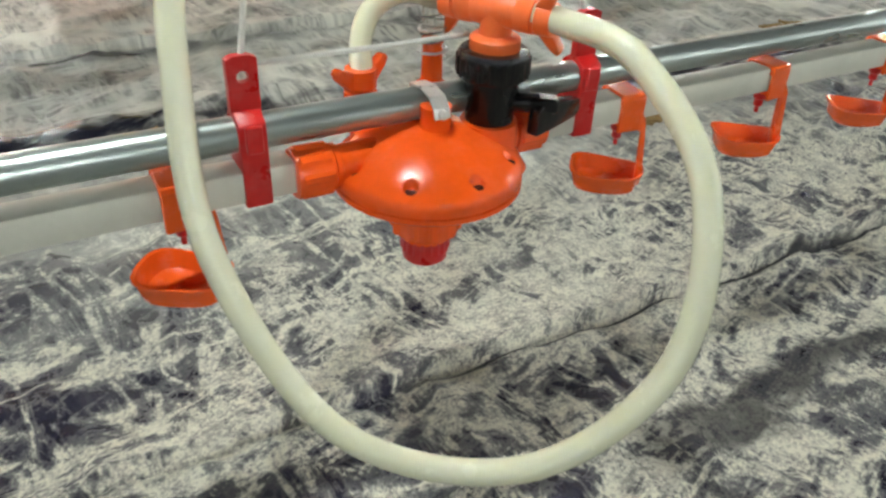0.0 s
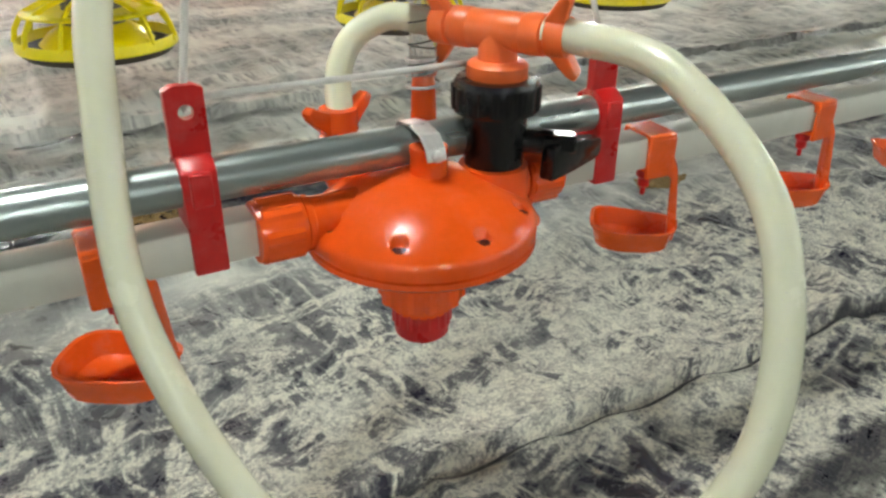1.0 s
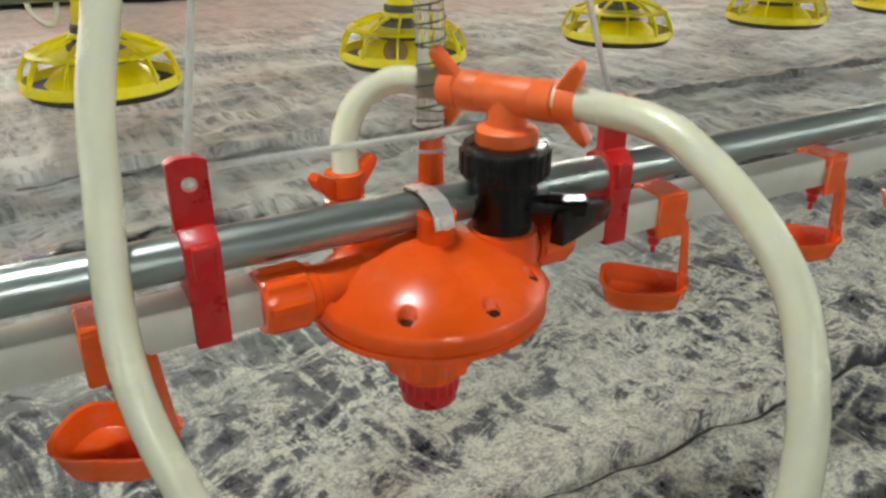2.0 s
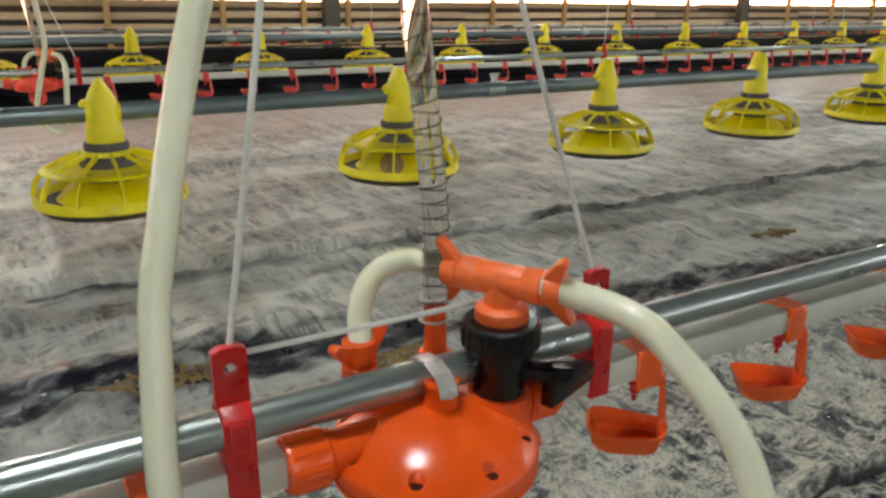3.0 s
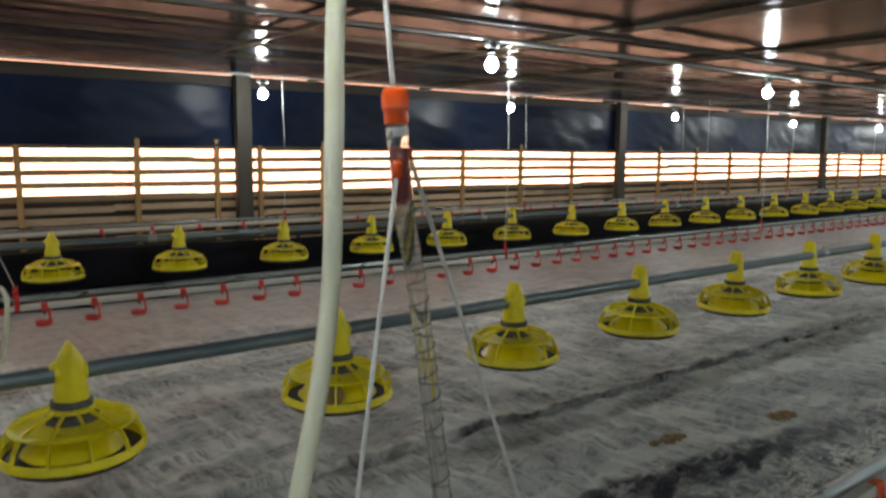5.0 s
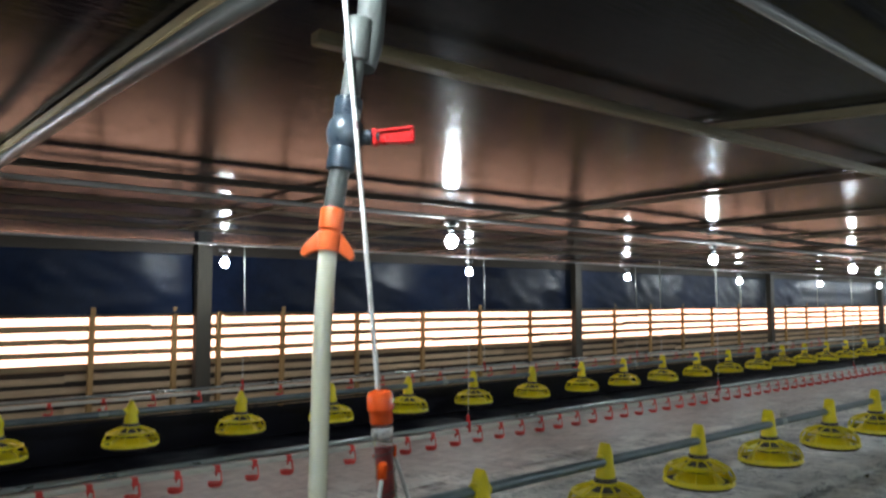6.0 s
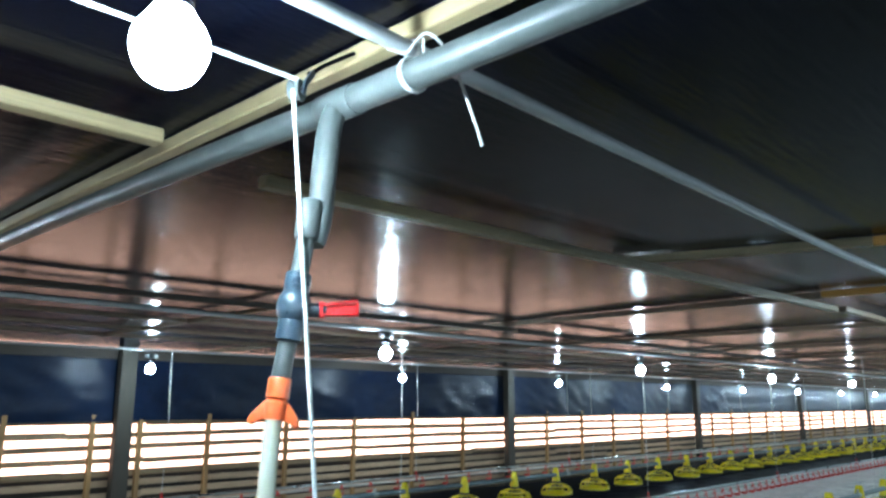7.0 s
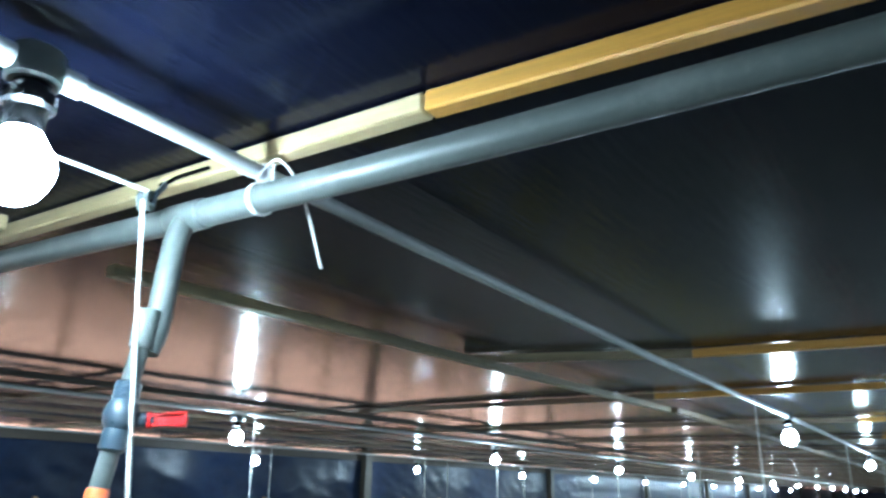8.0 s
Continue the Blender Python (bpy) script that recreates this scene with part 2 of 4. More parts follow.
    half = mix(span(calc("ADD", calc("MULTIPLY", smear, 0.5), calc("MULTIPLY", crumb, 0.5)), 0.40, 0.60), (0.085, 0.085, 0.10), (0.28, 0.28, 0.27))
    col = mix(span(lime, 0.06, 0.58), sheet, half)
    col = mix(span(lime, 0.44, 0.98), col, cream)
    even = mix(span(calc("ADD", calm, calc("MULTIPLY", calc("SUBTRACT", clump, 0.5), 0.10)), 0.56, 0.90), (0.24, 0.245, 0.225), (0.76, 0.755, 0.67))
    # the shade of the wrinkles is mixed into the colour
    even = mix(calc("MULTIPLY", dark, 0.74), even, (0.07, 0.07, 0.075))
    even = mix(calc("MULTIPLY", lines, 0.40), even, (0.85, 0.84, 0.78))
    col = mix(span(wob, 1.95, 2.65, 0.0, 0.94), col, even)
    pink = mix(span(patch, 0.35, 0.65), (0.42, 0.36, 0.33), (0.53, 0.46, 0.42))
    col = mix(span(wob, 4.5, 5.3, 0.0, 0.8), col, pink)
    col = mix(bare_shade, col, (0.014, 0.014, 0.024))
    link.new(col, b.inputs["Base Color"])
    link.new(calc("MAXIMUM", span(lime, 0.10, 0.6, 0.26, 0.8), calc("MULTIPLY", span(wob, 1.9, 2.6, 0.0, 0.50), span(bare_shade, 0.2, 0.8, 1.0, 0.5))), b.inputs["Roughness"])
    b.inputs["Specular IOR Level"].default_value = 0.4
    bp = n.new("ShaderNodeBump")
    link.new(span(wob, 1.75, 2.8, 1.0, 0.30), bp.inputs["Strength"])
    bp.inputs["Distance"].default_value = 0.012
    link.new(calc("SUBTRACT", tone, calc("MULTIPLY", dark, 0.15)), bp.inputs["Height"])
    link.new(bp.outputs["Normal"], b.inputs["Normal"])
    return m


def ceiling_material():
    m = material("black_ceiling_sheet", (0.0026, 0.0032, 0.0085), 0.17, vary=0.35, scale=1.2, bump=0.0, rough_vary=0.02)
    nt = m.node_tree
    n, link = nt.nodes, nt.links
    b = n["Principled BSDF"]
    b.inputs["Specular IOR Level"].default_value = 0.4
    b.inputs["IOR"].default_value = 1.185
    co = n.new("ShaderNodeTexCoord")
    mp = n.new("ShaderNodeMapping")
    mp.inputs["Scale"].default_value = (0.10, 1.0, 1.0)
    link.new(co.outputs["Object"], mp.inputs["Vector"])
    t = n.new("ShaderNodeTexNoise")
    t.inputs["Scale"].default_value, t.inputs["Detail"].default_value = 75.0, 2
    link.new(mp.outputs["Vector"], t.inputs["Vector"])
    bp = n.new("ShaderNodeBump")
    bp.inputs["Strength"].default_value, bp.inputs["Distance"].default_value = 0.45, 0.0022
    link.new(t.outputs["Fac"], bp.inputs["Height"])
    link.new(bp.outputs["Normal"], b.inputs["Normal"])
    return m


FLOOR, CEILING = floor_material(), ceiling_material()


# ---- mesh tools ----
class Geo:
    """Collects the faces of one mesh."""

    def __init__(self):
        self.v, self.f = [], []

    def put(self, verts, faces, m=None):
        k = len(self.v)
        self.v += [tuple(m @ Vector(p)) if m else tuple(p) for p in verts]
        self.f += [tuple(k + i for i in q) for q in faces]
        return self

    def lathe(self, profile, m=None, seg=24):
        """Turns (radius, z) round z."""
        v = [(r * math.cos(a), r * math.sin(a), z) for r, z in profile for a in (2 * math.pi * k / seg for k in range(seg))]
        f = [(i * seg + k, i * seg + (k + 1) % seg, (i + 1) * seg + (k + 1) % seg, (i + 1) * seg + k)
             for i in range(len(profile) - 1) for k in range(seg)]
        if profile[0][0] > 1e-6:
            f.append(tuple(range(seg))[::-1])
        if profile[-1][0] > 1e-6:
            f.append(tuple((len(profile) - 1) * seg + k for k in range(seg)))
        return self.put(v, f, m)

    def rod(self, pts, radius, seg=10, caps=True, m=None):
        """A round bar along points; radius may be one number or one a point."""
        pts = [Vector(p) for p in pts]
        rad = radius if isinstance(radius, (list, tuple)) else [radius] * len(pts)
        up, v = None, []
        for i, p in enumerate(pts):
            d = (pts[min(i + 1, len(pts) - 1)] - pts[max(i - 1, 0)]).normalized()
            if up is None:
                up = d.orthogonal().normalized()
            up = (up - d * up.dot(d)).normalized()
            side = d.cross(up)
            v += [p + (up * math.cos(a) + side * math.sin(a)) * rad[i] for a in (2 * math.pi * k / seg for k in range(seg))]
        f = [(i * seg + k, i * seg + (k + 1) % seg, (i + 1) * seg + (k + 1) % seg, (i + 1) * seg + k)
             for i in range(len(pts) - 1) for k in range(seg)]
        if caps:
            f += [tuple(range(seg))[::-1], tuple((len(pts) - 1) * seg + k for k in range(seg))]
        return self.put(v, f, m)

    def box(self, size, m=None, edge=0.0, cut=1):
        bm = bmesh.new()
        bmesh.ops.create_cube(bm, size=1)
        bmesh.ops.scale(bm, vec=size, verts=bm.verts)
        if edge:
            bmesh.ops.bevel(bm, geom=bm.edges[:], offset=edge, segments=cut, affect="EDGES", profile=0.5)
        bm.verts.index_update()
        self.put([v.co.copy() for v in bm.verts], [[v.index for v in q.verts] for q in bm.faces], m)
        bm.free()
        return self

    def prism(self, outline, depth, m=None, edge=0.0):
        """An outline in x, z pushed out along y, centred."""
        bm = bmesh.new()
        face = bm.faces.new([bm.verts.new((x, -depth / 2, z)) for x, z in outline])
        got = bmesh.ops.extrude_face_region(bm, geom=[face])
        bmesh.ops.translate(bm, vec=(0, depth, 0), verts=[e for e in got["geom"] if isinstance(e, bmesh.types.BMVert)])
        bmesh.ops.recalc_face_normals(bm, faces=bm.faces)
        if edge:
            bmesh.ops.bevel(bm, geom=bm.edges[:], offset=edge, segments=2, affect="EDGES", profile=0.5)
        bm.verts.index_update()
        self.put([v.co.copy() for v in bm.verts], [[v.index for v in q.verts] for q in bm.faces], m)
        bm.free()
        return self

    def mesh(self, name, mat, sharp=38):
        me = bpy.data.meshes.new(name)
        me.from_pydata(self.v, [], self.f)
        bm = bmesh.new()
        bm.from_mesh(me)
        if len(self.f) < 20000:
            bmesh.ops.recalc_face_normals(bm, faces=bm.faces)
        bm.to_mesh(me)
        bm.free()
        me.polygons.foreach_set("use_smooth", [True] * len(me.polygons))
        me.set_sharp_from_angle(angle=radians(sharp))
        me.materials.append(mat)
        return me


def part(name, geo, mat, parent=None, label="", sharp=38):
    ob = new(name, geo.mesh(name, mat, sharp))
    if parent is not None:
        ob.parent = parent
    return tagged(ob, label=label) if label else ob


def thing(name, at, label, category, group="", kind="", rz=0.0):
    ob = new(name)
    ob.empty_display_size = 0.05
    ob.matrix_basis = pose(*at, 0, 0, rz)
    return tagged(ob, label, category, group, kind)


def solid(name, geo, mat, label, category, group="", kind="", sharp=38, at=(0, 0, 0)):
    ob = part(name, geo, mat, None, "", sharp)
    ob.location = at
    return tagged(ob, label, category, group, kind)


def smooth_path(pts, per=12):
    """Catmull-Rom through the points."""
    p = [Vector(q) for q in pts]
    p = [2 * p[0] - p[1], *p, 2 * p[-1] - p[-2]]
    out = []
    for i in range(1, len(p) - 2):
        a, b, c, d = p[i - 1 : i + 3]
        for k in range(per):
            s = k / per
            out.append(0.5 * (2 * b + (c - a) * s + (2 * a - 5 * b + 4 * c - d) * s * s + (3 * b - a - 3 * c + d) * s**3))
    return out + [p[-2]]


def along(a, b):
    """A pose at a whose z axis points to b."""
    a, b = Vector(a), Vector(b)
    return Matrix.Translation(a) @ (b - a).to_track_quat("Z", "Y").to_matrix().to_4x4()


def arange(a, b, step):
    return [a + step * k for k in range(int((b - a) / step + 1e-6) + 1)]


# ---- the large structure ----
def crease(x, y):
    """Height of the sheeting: long creases, small puckers, laps where one sheet ends on the next."""
    near = max(0.0, 1 - max(0.0, y - 1.5) / 3.0) if y > 0 else 0.6
    q = Vector((x * 0.84 + y * 0.54, -x * 0.54 + y * 0.84, 0))
    h = 0.013 * (1 - abs(noise.noise(Vector((q.x * 1.6, q.y * 7.0, 3.1))))) ** 3
    h += 0.010 * (1 - abs(noise.noise(Vector((x * 11.0 + y * 0.9, y * 1.7, 6.4))))) ** 5
    h += 0.010 * noise.noise(Vector((x * 2.3, y * 3.1, 8.0)))
    h += 0.011 * (1 - abs(noise.noise(Vector((x * 7, y * 12, 1.7))))) ** 4
    h += 0.0035 * noise.noise(Vector((x * 24, y * 30, 5.0)))
    h *= 0.55 + 0.45 * near
    for lap, high, wide in ((1.242 + 0.006 * math.sin(x * 2.1), 0.019, 0.10), (2.52 + 0.035 * math.sin(x * 1.3 + 1), 0.014, 0.12), (-0.35, 0.012, 0.1), (3.62 + 0.04 * math.sin(x), 0.012, 0.1)):
        d = y - lap
        if 0 <= d < wide:
            h += high * (1 - d / wide) ** 1.5
        elif -0.02 < d < 0:
            h -= 0.012 * (1 + d / 0.02)
    if x < 1.35:  # a loose fold that stands up
        d = (y - 2.06 - 0.05 * (x - 0.4)) / 0.075
        h += 0.030 * math.exp(-d * d) * min(1.0, (1.35 - x) / 0.5)
    return h


def graded(edges):
    """Grid lines: (from, to, step) runs."""
    out = []
    for a, b, s in edges:
        out += list(np.linspace(a, b, max(1, round((b - a) / s)), endpoint=False))
    return out + [edges[-1][1]]


def build_floor():
    xs = graded(((X0, -0.5, 0.25), (-0.5, 0.1, 0.04), (0.1, 2.6, 0.0125), (2.6, 5.0, 0.03), (5.0, 12.0, 0.12), (12.0, X1, 1.0)))
    ys = graded(((Y0, 0.4, 0.3), (0.4, 0.9, 0.05), (0.9, 1.22, 0.0125), (1.22, 1.27, 0.004), (1.27, 2.7, 0.0125), (2.7, 4.4, 0.025), (4.4, 6.2, 0.06), (6.2, WALL_Y + 0.06, 0.3)))
    v = [(x, y, crease(x, y)) for y in ys for x in xs]
    w = len(xs)
    f = [(j * w + i, j * w + i + 1, (j + 1) * w + i + 1, (j + 1) * w + i) for j in range(len(ys) - 1) for i in range(w - 1)]
    me = bpy.data.meshes.new("floor")
    me.from_pydata(v, [], f)
    me.polygons.foreach_set("use_smooth", [True] * len(f))
    me.materials.append(FLOOR)
    return tagged(new("floor", me), "creased grey plastic sheeting strewn with white lime powder", "floor", kind="structure")


build_floor()
# Mean height of the sheet, on which things hang or stand clear.
solid("ground", Geo().box((400, 400, 0.2), pose(25, 1, -0.16)), material("soil", (0.16, 0.11, 0.07), 0.9, vary=0.3, scale=0.5, bump=0.5, bump_scale=3),
      "dry brown soil outside the house", "ground", kind="structure")


def build_ceiling():
    xs = graded(((X0, 12.0, 0.25), (12.0, X1, 2.0)))
    ys = graded(((Y0, WALL_Y + 0.1, 0.2),))
    v = []
    for z in (0.0, 0.02):
        v += [(x, y, CEIL_Z + z + 0.0022 * noise.noise(Vector((x * 0.5, y * 0.7, 0.4)))) for y in ys for x in xs]
    w, k = len(xs), len(xs) * len(ys)
    f = []
    for j in range(len(ys) - 1):
        for i in range(w - 1):
            q = (j * w + i, j * w + i + 1, (j + 1) * w + i + 1, (j + 1) * w + i)
            f += [q[::-1], tuple(a + k for a in q)]
    me = bpy.data.meshes.new("ceiling")
    me.from_pydata(v, [], f)
    me.polygons.foreach_set("use_smooth", [True] * len(f))
    me.materials.append(CEILING)
    tagged(new("ceiling", me), "glossy black plastic sheet ceiling stretched over battens", "ceiling", kind="structure")


build_ceiling()
POST_X = [-2.30, 3.124, 8.532, 14.285] + [14.285 + 5.6 * k for k in range(1, 9)]
SLAT_LOW = material("low_slat_timber", (0.50, 0.36, 0.22), 0.7, vary=0.3, scale=7, bump=0.3, bump_scale=80, stretch=(0.5, 8, 8), by_object=0.25)
SLAT_Z = [0.995, 0.883, 0.772, 0.661, 0.552]
LOW_Z = [0.46, 0.37, 0.28, 0.19, 0.10]


def build_side_wall():
    wall = thing("wall_north", (0, 0, 0), "slatted timber side wall with bright gaps under a navy tarpaulin", "wall", kind="structure")
    stud = Geo().box((0.045, 0.04, 1.06), None, 0.004).mesh("stud", STUD)
    x = 2.178 - 0.91 * 10
    while x < X1:
        if min(abs(x - p) for p in POST_X) > 0.12:
            ob = new("stud", stud)
            ob.parent = wall
            ob.location = (x + 0.03 * math.sin(x * 7), WALL_Y - 0.025, 0.53)
            ob.rotation_euler = (0, radians(0.8 * math.sin(x * 3.3)), 0)
        x += 0.91 + (0.02 if x > 4 else 0)
    for p in (2.905, 3.33):
        ob = new("stud", stud)
        ob.parent = wall
        ob.location = (p, WALL_Y - 0.025, 0.53)
    slats = [Geo().box((2.6, 0.016, 0.056), None, 0.003).mesh("slat", SLAT), Geo().box((2.6, 0.016, 0.048), None, 0.003).mesh("slat", SLAT)]
    low = Geo().box((2.6, 0.016, 0.056), None, 0.003).mesh("slat", SLAT_LOW)
    rng = random.Random(4)
    for row, z in enumerate(SLAT_Z + LOW_Z):
        x = X0 + 1.3 - 0.7 * (row % 3)
        while x < 44:
            ob = new("slat", slats[rng.random() < 0.5] if row < len(SLAT_Z) else low)
            ob.parent = wall
            ob.location = (x, WALL_Y + 0.005, z + rng.uniform(-0.006, 0.006))
            ob.rotation_euler = (0, radians(rng.uniform(-0.45, 0.45)), 0)
            x += 2.6
    far = Geo()
    for z in SLAT_Z + LOW_Z:
        far.box((X1 - 43, 0.016, 0.034), pose((X1 + 43) / 2, WALL_Y + 0.005, z))
    tagged(part("far_slats", far, SLAT, wall), kind="stuff")
    part("lower_boarding", Geo().box((X1 - X0, 0.02, 0.56), pose((X0 + X1) / 2, WALL_Y + 0.06, 0.275)), WOOD_D, wall, "dark boards behind the lower slats")
    part("wall_plate", Geo().box((X1 - X0, 0.05, 0.05), pose((X0 + X1) / 2, WALL_Y + 0.005, 1.045), 0.004), WOOD_D, wall)
    part("top_plate", Geo().box((X1 - X0, 0.08, 0.10), pose((X0 + X1) / 2, WALL_Y - 0.02, 1.595), 0.004), WOOD_D, wall)
    # the tarpaulin hangs in shallow folds
    xs = graded(((X0, 16.0, 0.06), (16.0, X1, 0.5)))
    zs = graded(((1.0, 1.56, 0.035),))
    v, f = [], []
    for side in (0, 0.006):
        for z in zs:
            for x in xs:
                w = 0.018 * noise.noise(Vector((x * 1.4, z * 3, 2))) + 0.011 * noise.noise(Vector((x * 5 + z * 7, z * 6, 5))) + 0.005 * (1 - abs(noise.noise(Vector((x * 3 - z * 6, z * 9, 8))))) ** 4
                v.append((x, WALL_Y - 0.048 + side + w, z + 0.008 * math.sin(x * 2.2) * (1.56 - z)))
    w, k = len(xs), len(xs) * len(zs)
    for j in range(len(zs) - 1):
        for i in range(w - 1):
            q = (j * w + i, j * w + i + 1, (j + 1) * w + i + 1, (j + 1) * w + i)
            f += [q, tuple(a + k for a in q[::-1])]
    part("tarpaulin", Geo().put(v, f), TARP, wall, "creased glossy navy tarpaulin curtain", sharp=80)
    for p in POST_X:
        ob = part("wall_post", Geo().box((0.145, 0.09, 1.66), None, 0.006), POST, wall)
        ob.location = (p, WALL_Y - 0.125, 0.83)
    return wall


build_side_wall()
# daylight outside the slats
solid("backdrop", Geo().box((X1 - X0 + 30, 0.05, 3.2), pose((X0 + X1) / 2, WALL_Y + 2.2, 1.55)), DAY, "bright hazy daylight outside the wall", "backdrop", kind="structure")
# plain walls that close the house behind the camera and at both ends
for nm, size, at in (("wall_south", (X1 - X0, 0.1, 1.75), ((X0 + X1) / 2, Y0 - 0.05, 0.8)),
                     ("wall_west", (0.1, WALL_Y - Y0 + 0.2, 1.75), (X0 - 0.05, (Y0 + WALL_Y) / 2, 0.8)),
                     ("wall_east", (0.1, WALL_Y - Y0 + 0.2, 1.75), (X1 + 0.05, (Y0 + WALL_Y) / 2, 0.8))):
    solid(nm, Geo().box(size, pose(*at)), TARP, "plain dark tarpaulin wall closing the house", "wall", kind="structure")
# unseen outer roof, added so that no sky shines through the sheet
solid("roof", Geo().box((X1 - X0 + 0.4, WALL_Y - Y0 + 0.7, 0.05), pose((X0 + X1) / 2, (Y0 + WALL_Y) / 2, CEIL_Z + 0.09)), WOOD_D, "unseen dark roof slab added above the ceiling sheet to keep out sky light", "roof", kind="structure")


# ---- ceiling framing, pipes and lamps ----
def batten(name, a, b, width, depth, z, mat, label, group):
    """A straight length of timber from a to b in plan, its middle at height z."""
    (ax, ay), (bx, by) = a, b
    length, turn = math.hypot(bx - ax, by - ay), math.degrees(math.atan2(by - ay, bx - ax))
    ob = solid(name, Geo().box((length, width, depth), None, 0.003), mat, label, "batten", group)
    ob.matrix_basis = pose((ax + bx) / 2, (ay + by) / 2, z, 0, 0, turn)
    return ob


def build_framing():
    # cross battens: where each starts, where its two lengths meet, where it ends
    rows = [((x, Y0), (x, 0.93), (x, WALL_Y - 0.1)) for x in (-3.7, -2.2, -0.7)]
    rows += [((1.08, Y0), (0.814, 0.93), (0.775, WALL_Y - 0.1)), ((2.98, Y0), (2.62, 1.14), (2.39, 1.87)), ((3.62, Y0), (3.68, 1.62), (3.82, WALL_Y - 0.1))]
    rows += [((x, Y0), (x + 0.02, 0.93), (x - 0.03, WALL_Y - 0.1)) for x in (3.70 + 1.5 * k for k in range(1, 22))]
    for k, (a, m, b) in enumerate(rows):
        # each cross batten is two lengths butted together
        # farther lengths take the darker timbers, standing in for weaker light
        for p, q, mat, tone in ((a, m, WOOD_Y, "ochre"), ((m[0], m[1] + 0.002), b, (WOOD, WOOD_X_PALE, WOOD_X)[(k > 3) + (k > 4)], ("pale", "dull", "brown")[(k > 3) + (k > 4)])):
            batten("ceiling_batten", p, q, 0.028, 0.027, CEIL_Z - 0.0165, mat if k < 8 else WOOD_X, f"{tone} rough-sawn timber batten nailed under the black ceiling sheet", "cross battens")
    low = "brown timber batten fixed below the cross battens, toned darker where dimly lit"
    wide, thin = (0.036, 0.026, CEIL_Z - 0.0435), (0.026, 0.022, CEIL_Z - 0.0415)
    # dim light away from the near lamp is put into the darker timbers
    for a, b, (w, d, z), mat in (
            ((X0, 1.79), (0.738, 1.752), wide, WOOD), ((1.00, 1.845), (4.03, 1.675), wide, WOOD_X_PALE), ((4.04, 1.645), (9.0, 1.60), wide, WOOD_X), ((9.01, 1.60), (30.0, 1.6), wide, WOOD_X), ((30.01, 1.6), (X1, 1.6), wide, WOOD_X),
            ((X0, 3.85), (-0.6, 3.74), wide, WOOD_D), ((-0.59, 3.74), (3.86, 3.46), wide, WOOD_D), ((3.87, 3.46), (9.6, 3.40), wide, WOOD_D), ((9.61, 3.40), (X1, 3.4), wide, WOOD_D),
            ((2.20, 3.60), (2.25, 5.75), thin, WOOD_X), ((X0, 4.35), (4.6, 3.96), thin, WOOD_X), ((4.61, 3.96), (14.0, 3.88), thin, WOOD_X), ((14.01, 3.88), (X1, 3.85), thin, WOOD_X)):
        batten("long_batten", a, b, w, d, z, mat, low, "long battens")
    for y in (4.49, 5.10, 5.67, -0.9, -2.9, -4.9):
        for a, b in ((X0, 6.9), (6.91, 14.0), (14.01, 30.0), (30.01, X1)):
            batten("long_batten", (a, y), (b, y), thin[0], thin[1], thin[2], WOOD_X, low, "long battens")


build_framing()


def rope_loop(centre, radius, axis):
    g = Geo()
    a = Vector(axis).normalized()
    u = a.orthogonal().normalized()
    w = a.cross(u)
    for off in (-0.0015, 0.0015):
        ring = [Vector(centre) + a * off + (u * math.cos(s) + w * math.sin(s)) * radius for s in (2 * math.pi * k / 16 for k in range(17))]
        g.rod(ring, 0.0016, 6, False)
    return g


def along_up(a, b):
    """A pose at a whose z axis points to b and whose x axis leans upwards."""
    a, z = Vector(a), (Vector(b) - Vector(a)).normalized()
    x = (Vector((0, 0, 1)) - z * z.z).normalized()
    y = z.cross(x)
    return Matrix.Translation(a) @ Matrix((x, y, z)).transposed().to_4x4()


def fluted(g, r, z0, z1, count, depth, m):
    """A sleeve with grips round it, as one skin."""
    seg = count * 4
    v, f = [], []
    for s, z in ((0.0, z0), (1.0, z0), (1.0, z1), (0.0, z1)):
        for k in range(seg):
            a = 2 * math.pi * k / seg
            q = (r + (depth if k % 4 < 2 else 0)) * (1 if s else 0.8)
            v.append((q * math.cos(a), q * math.sin(a), z))
    for i in range(3):
        f += [(i * seg + k, i * seg + (k + 1) % seg, (i + 1) * seg + (k + 1) % seg, (i + 1) * seg + k) for k in range(seg)]
    return g.put(v, f, m)


def framed(a, b, side):
    """A pose at a whose z axis points to b and whose x axis leans towards side."""
    a, z = Vector(a), (Vector(b) - Vector(a)).normalized()
    x = (Vector(side) - z * z.dot(Vector(side))).normalized()
    return Matrix.Translation(a) @ Matrix((x, z.cross(x), z)).transposed().to_4x4()


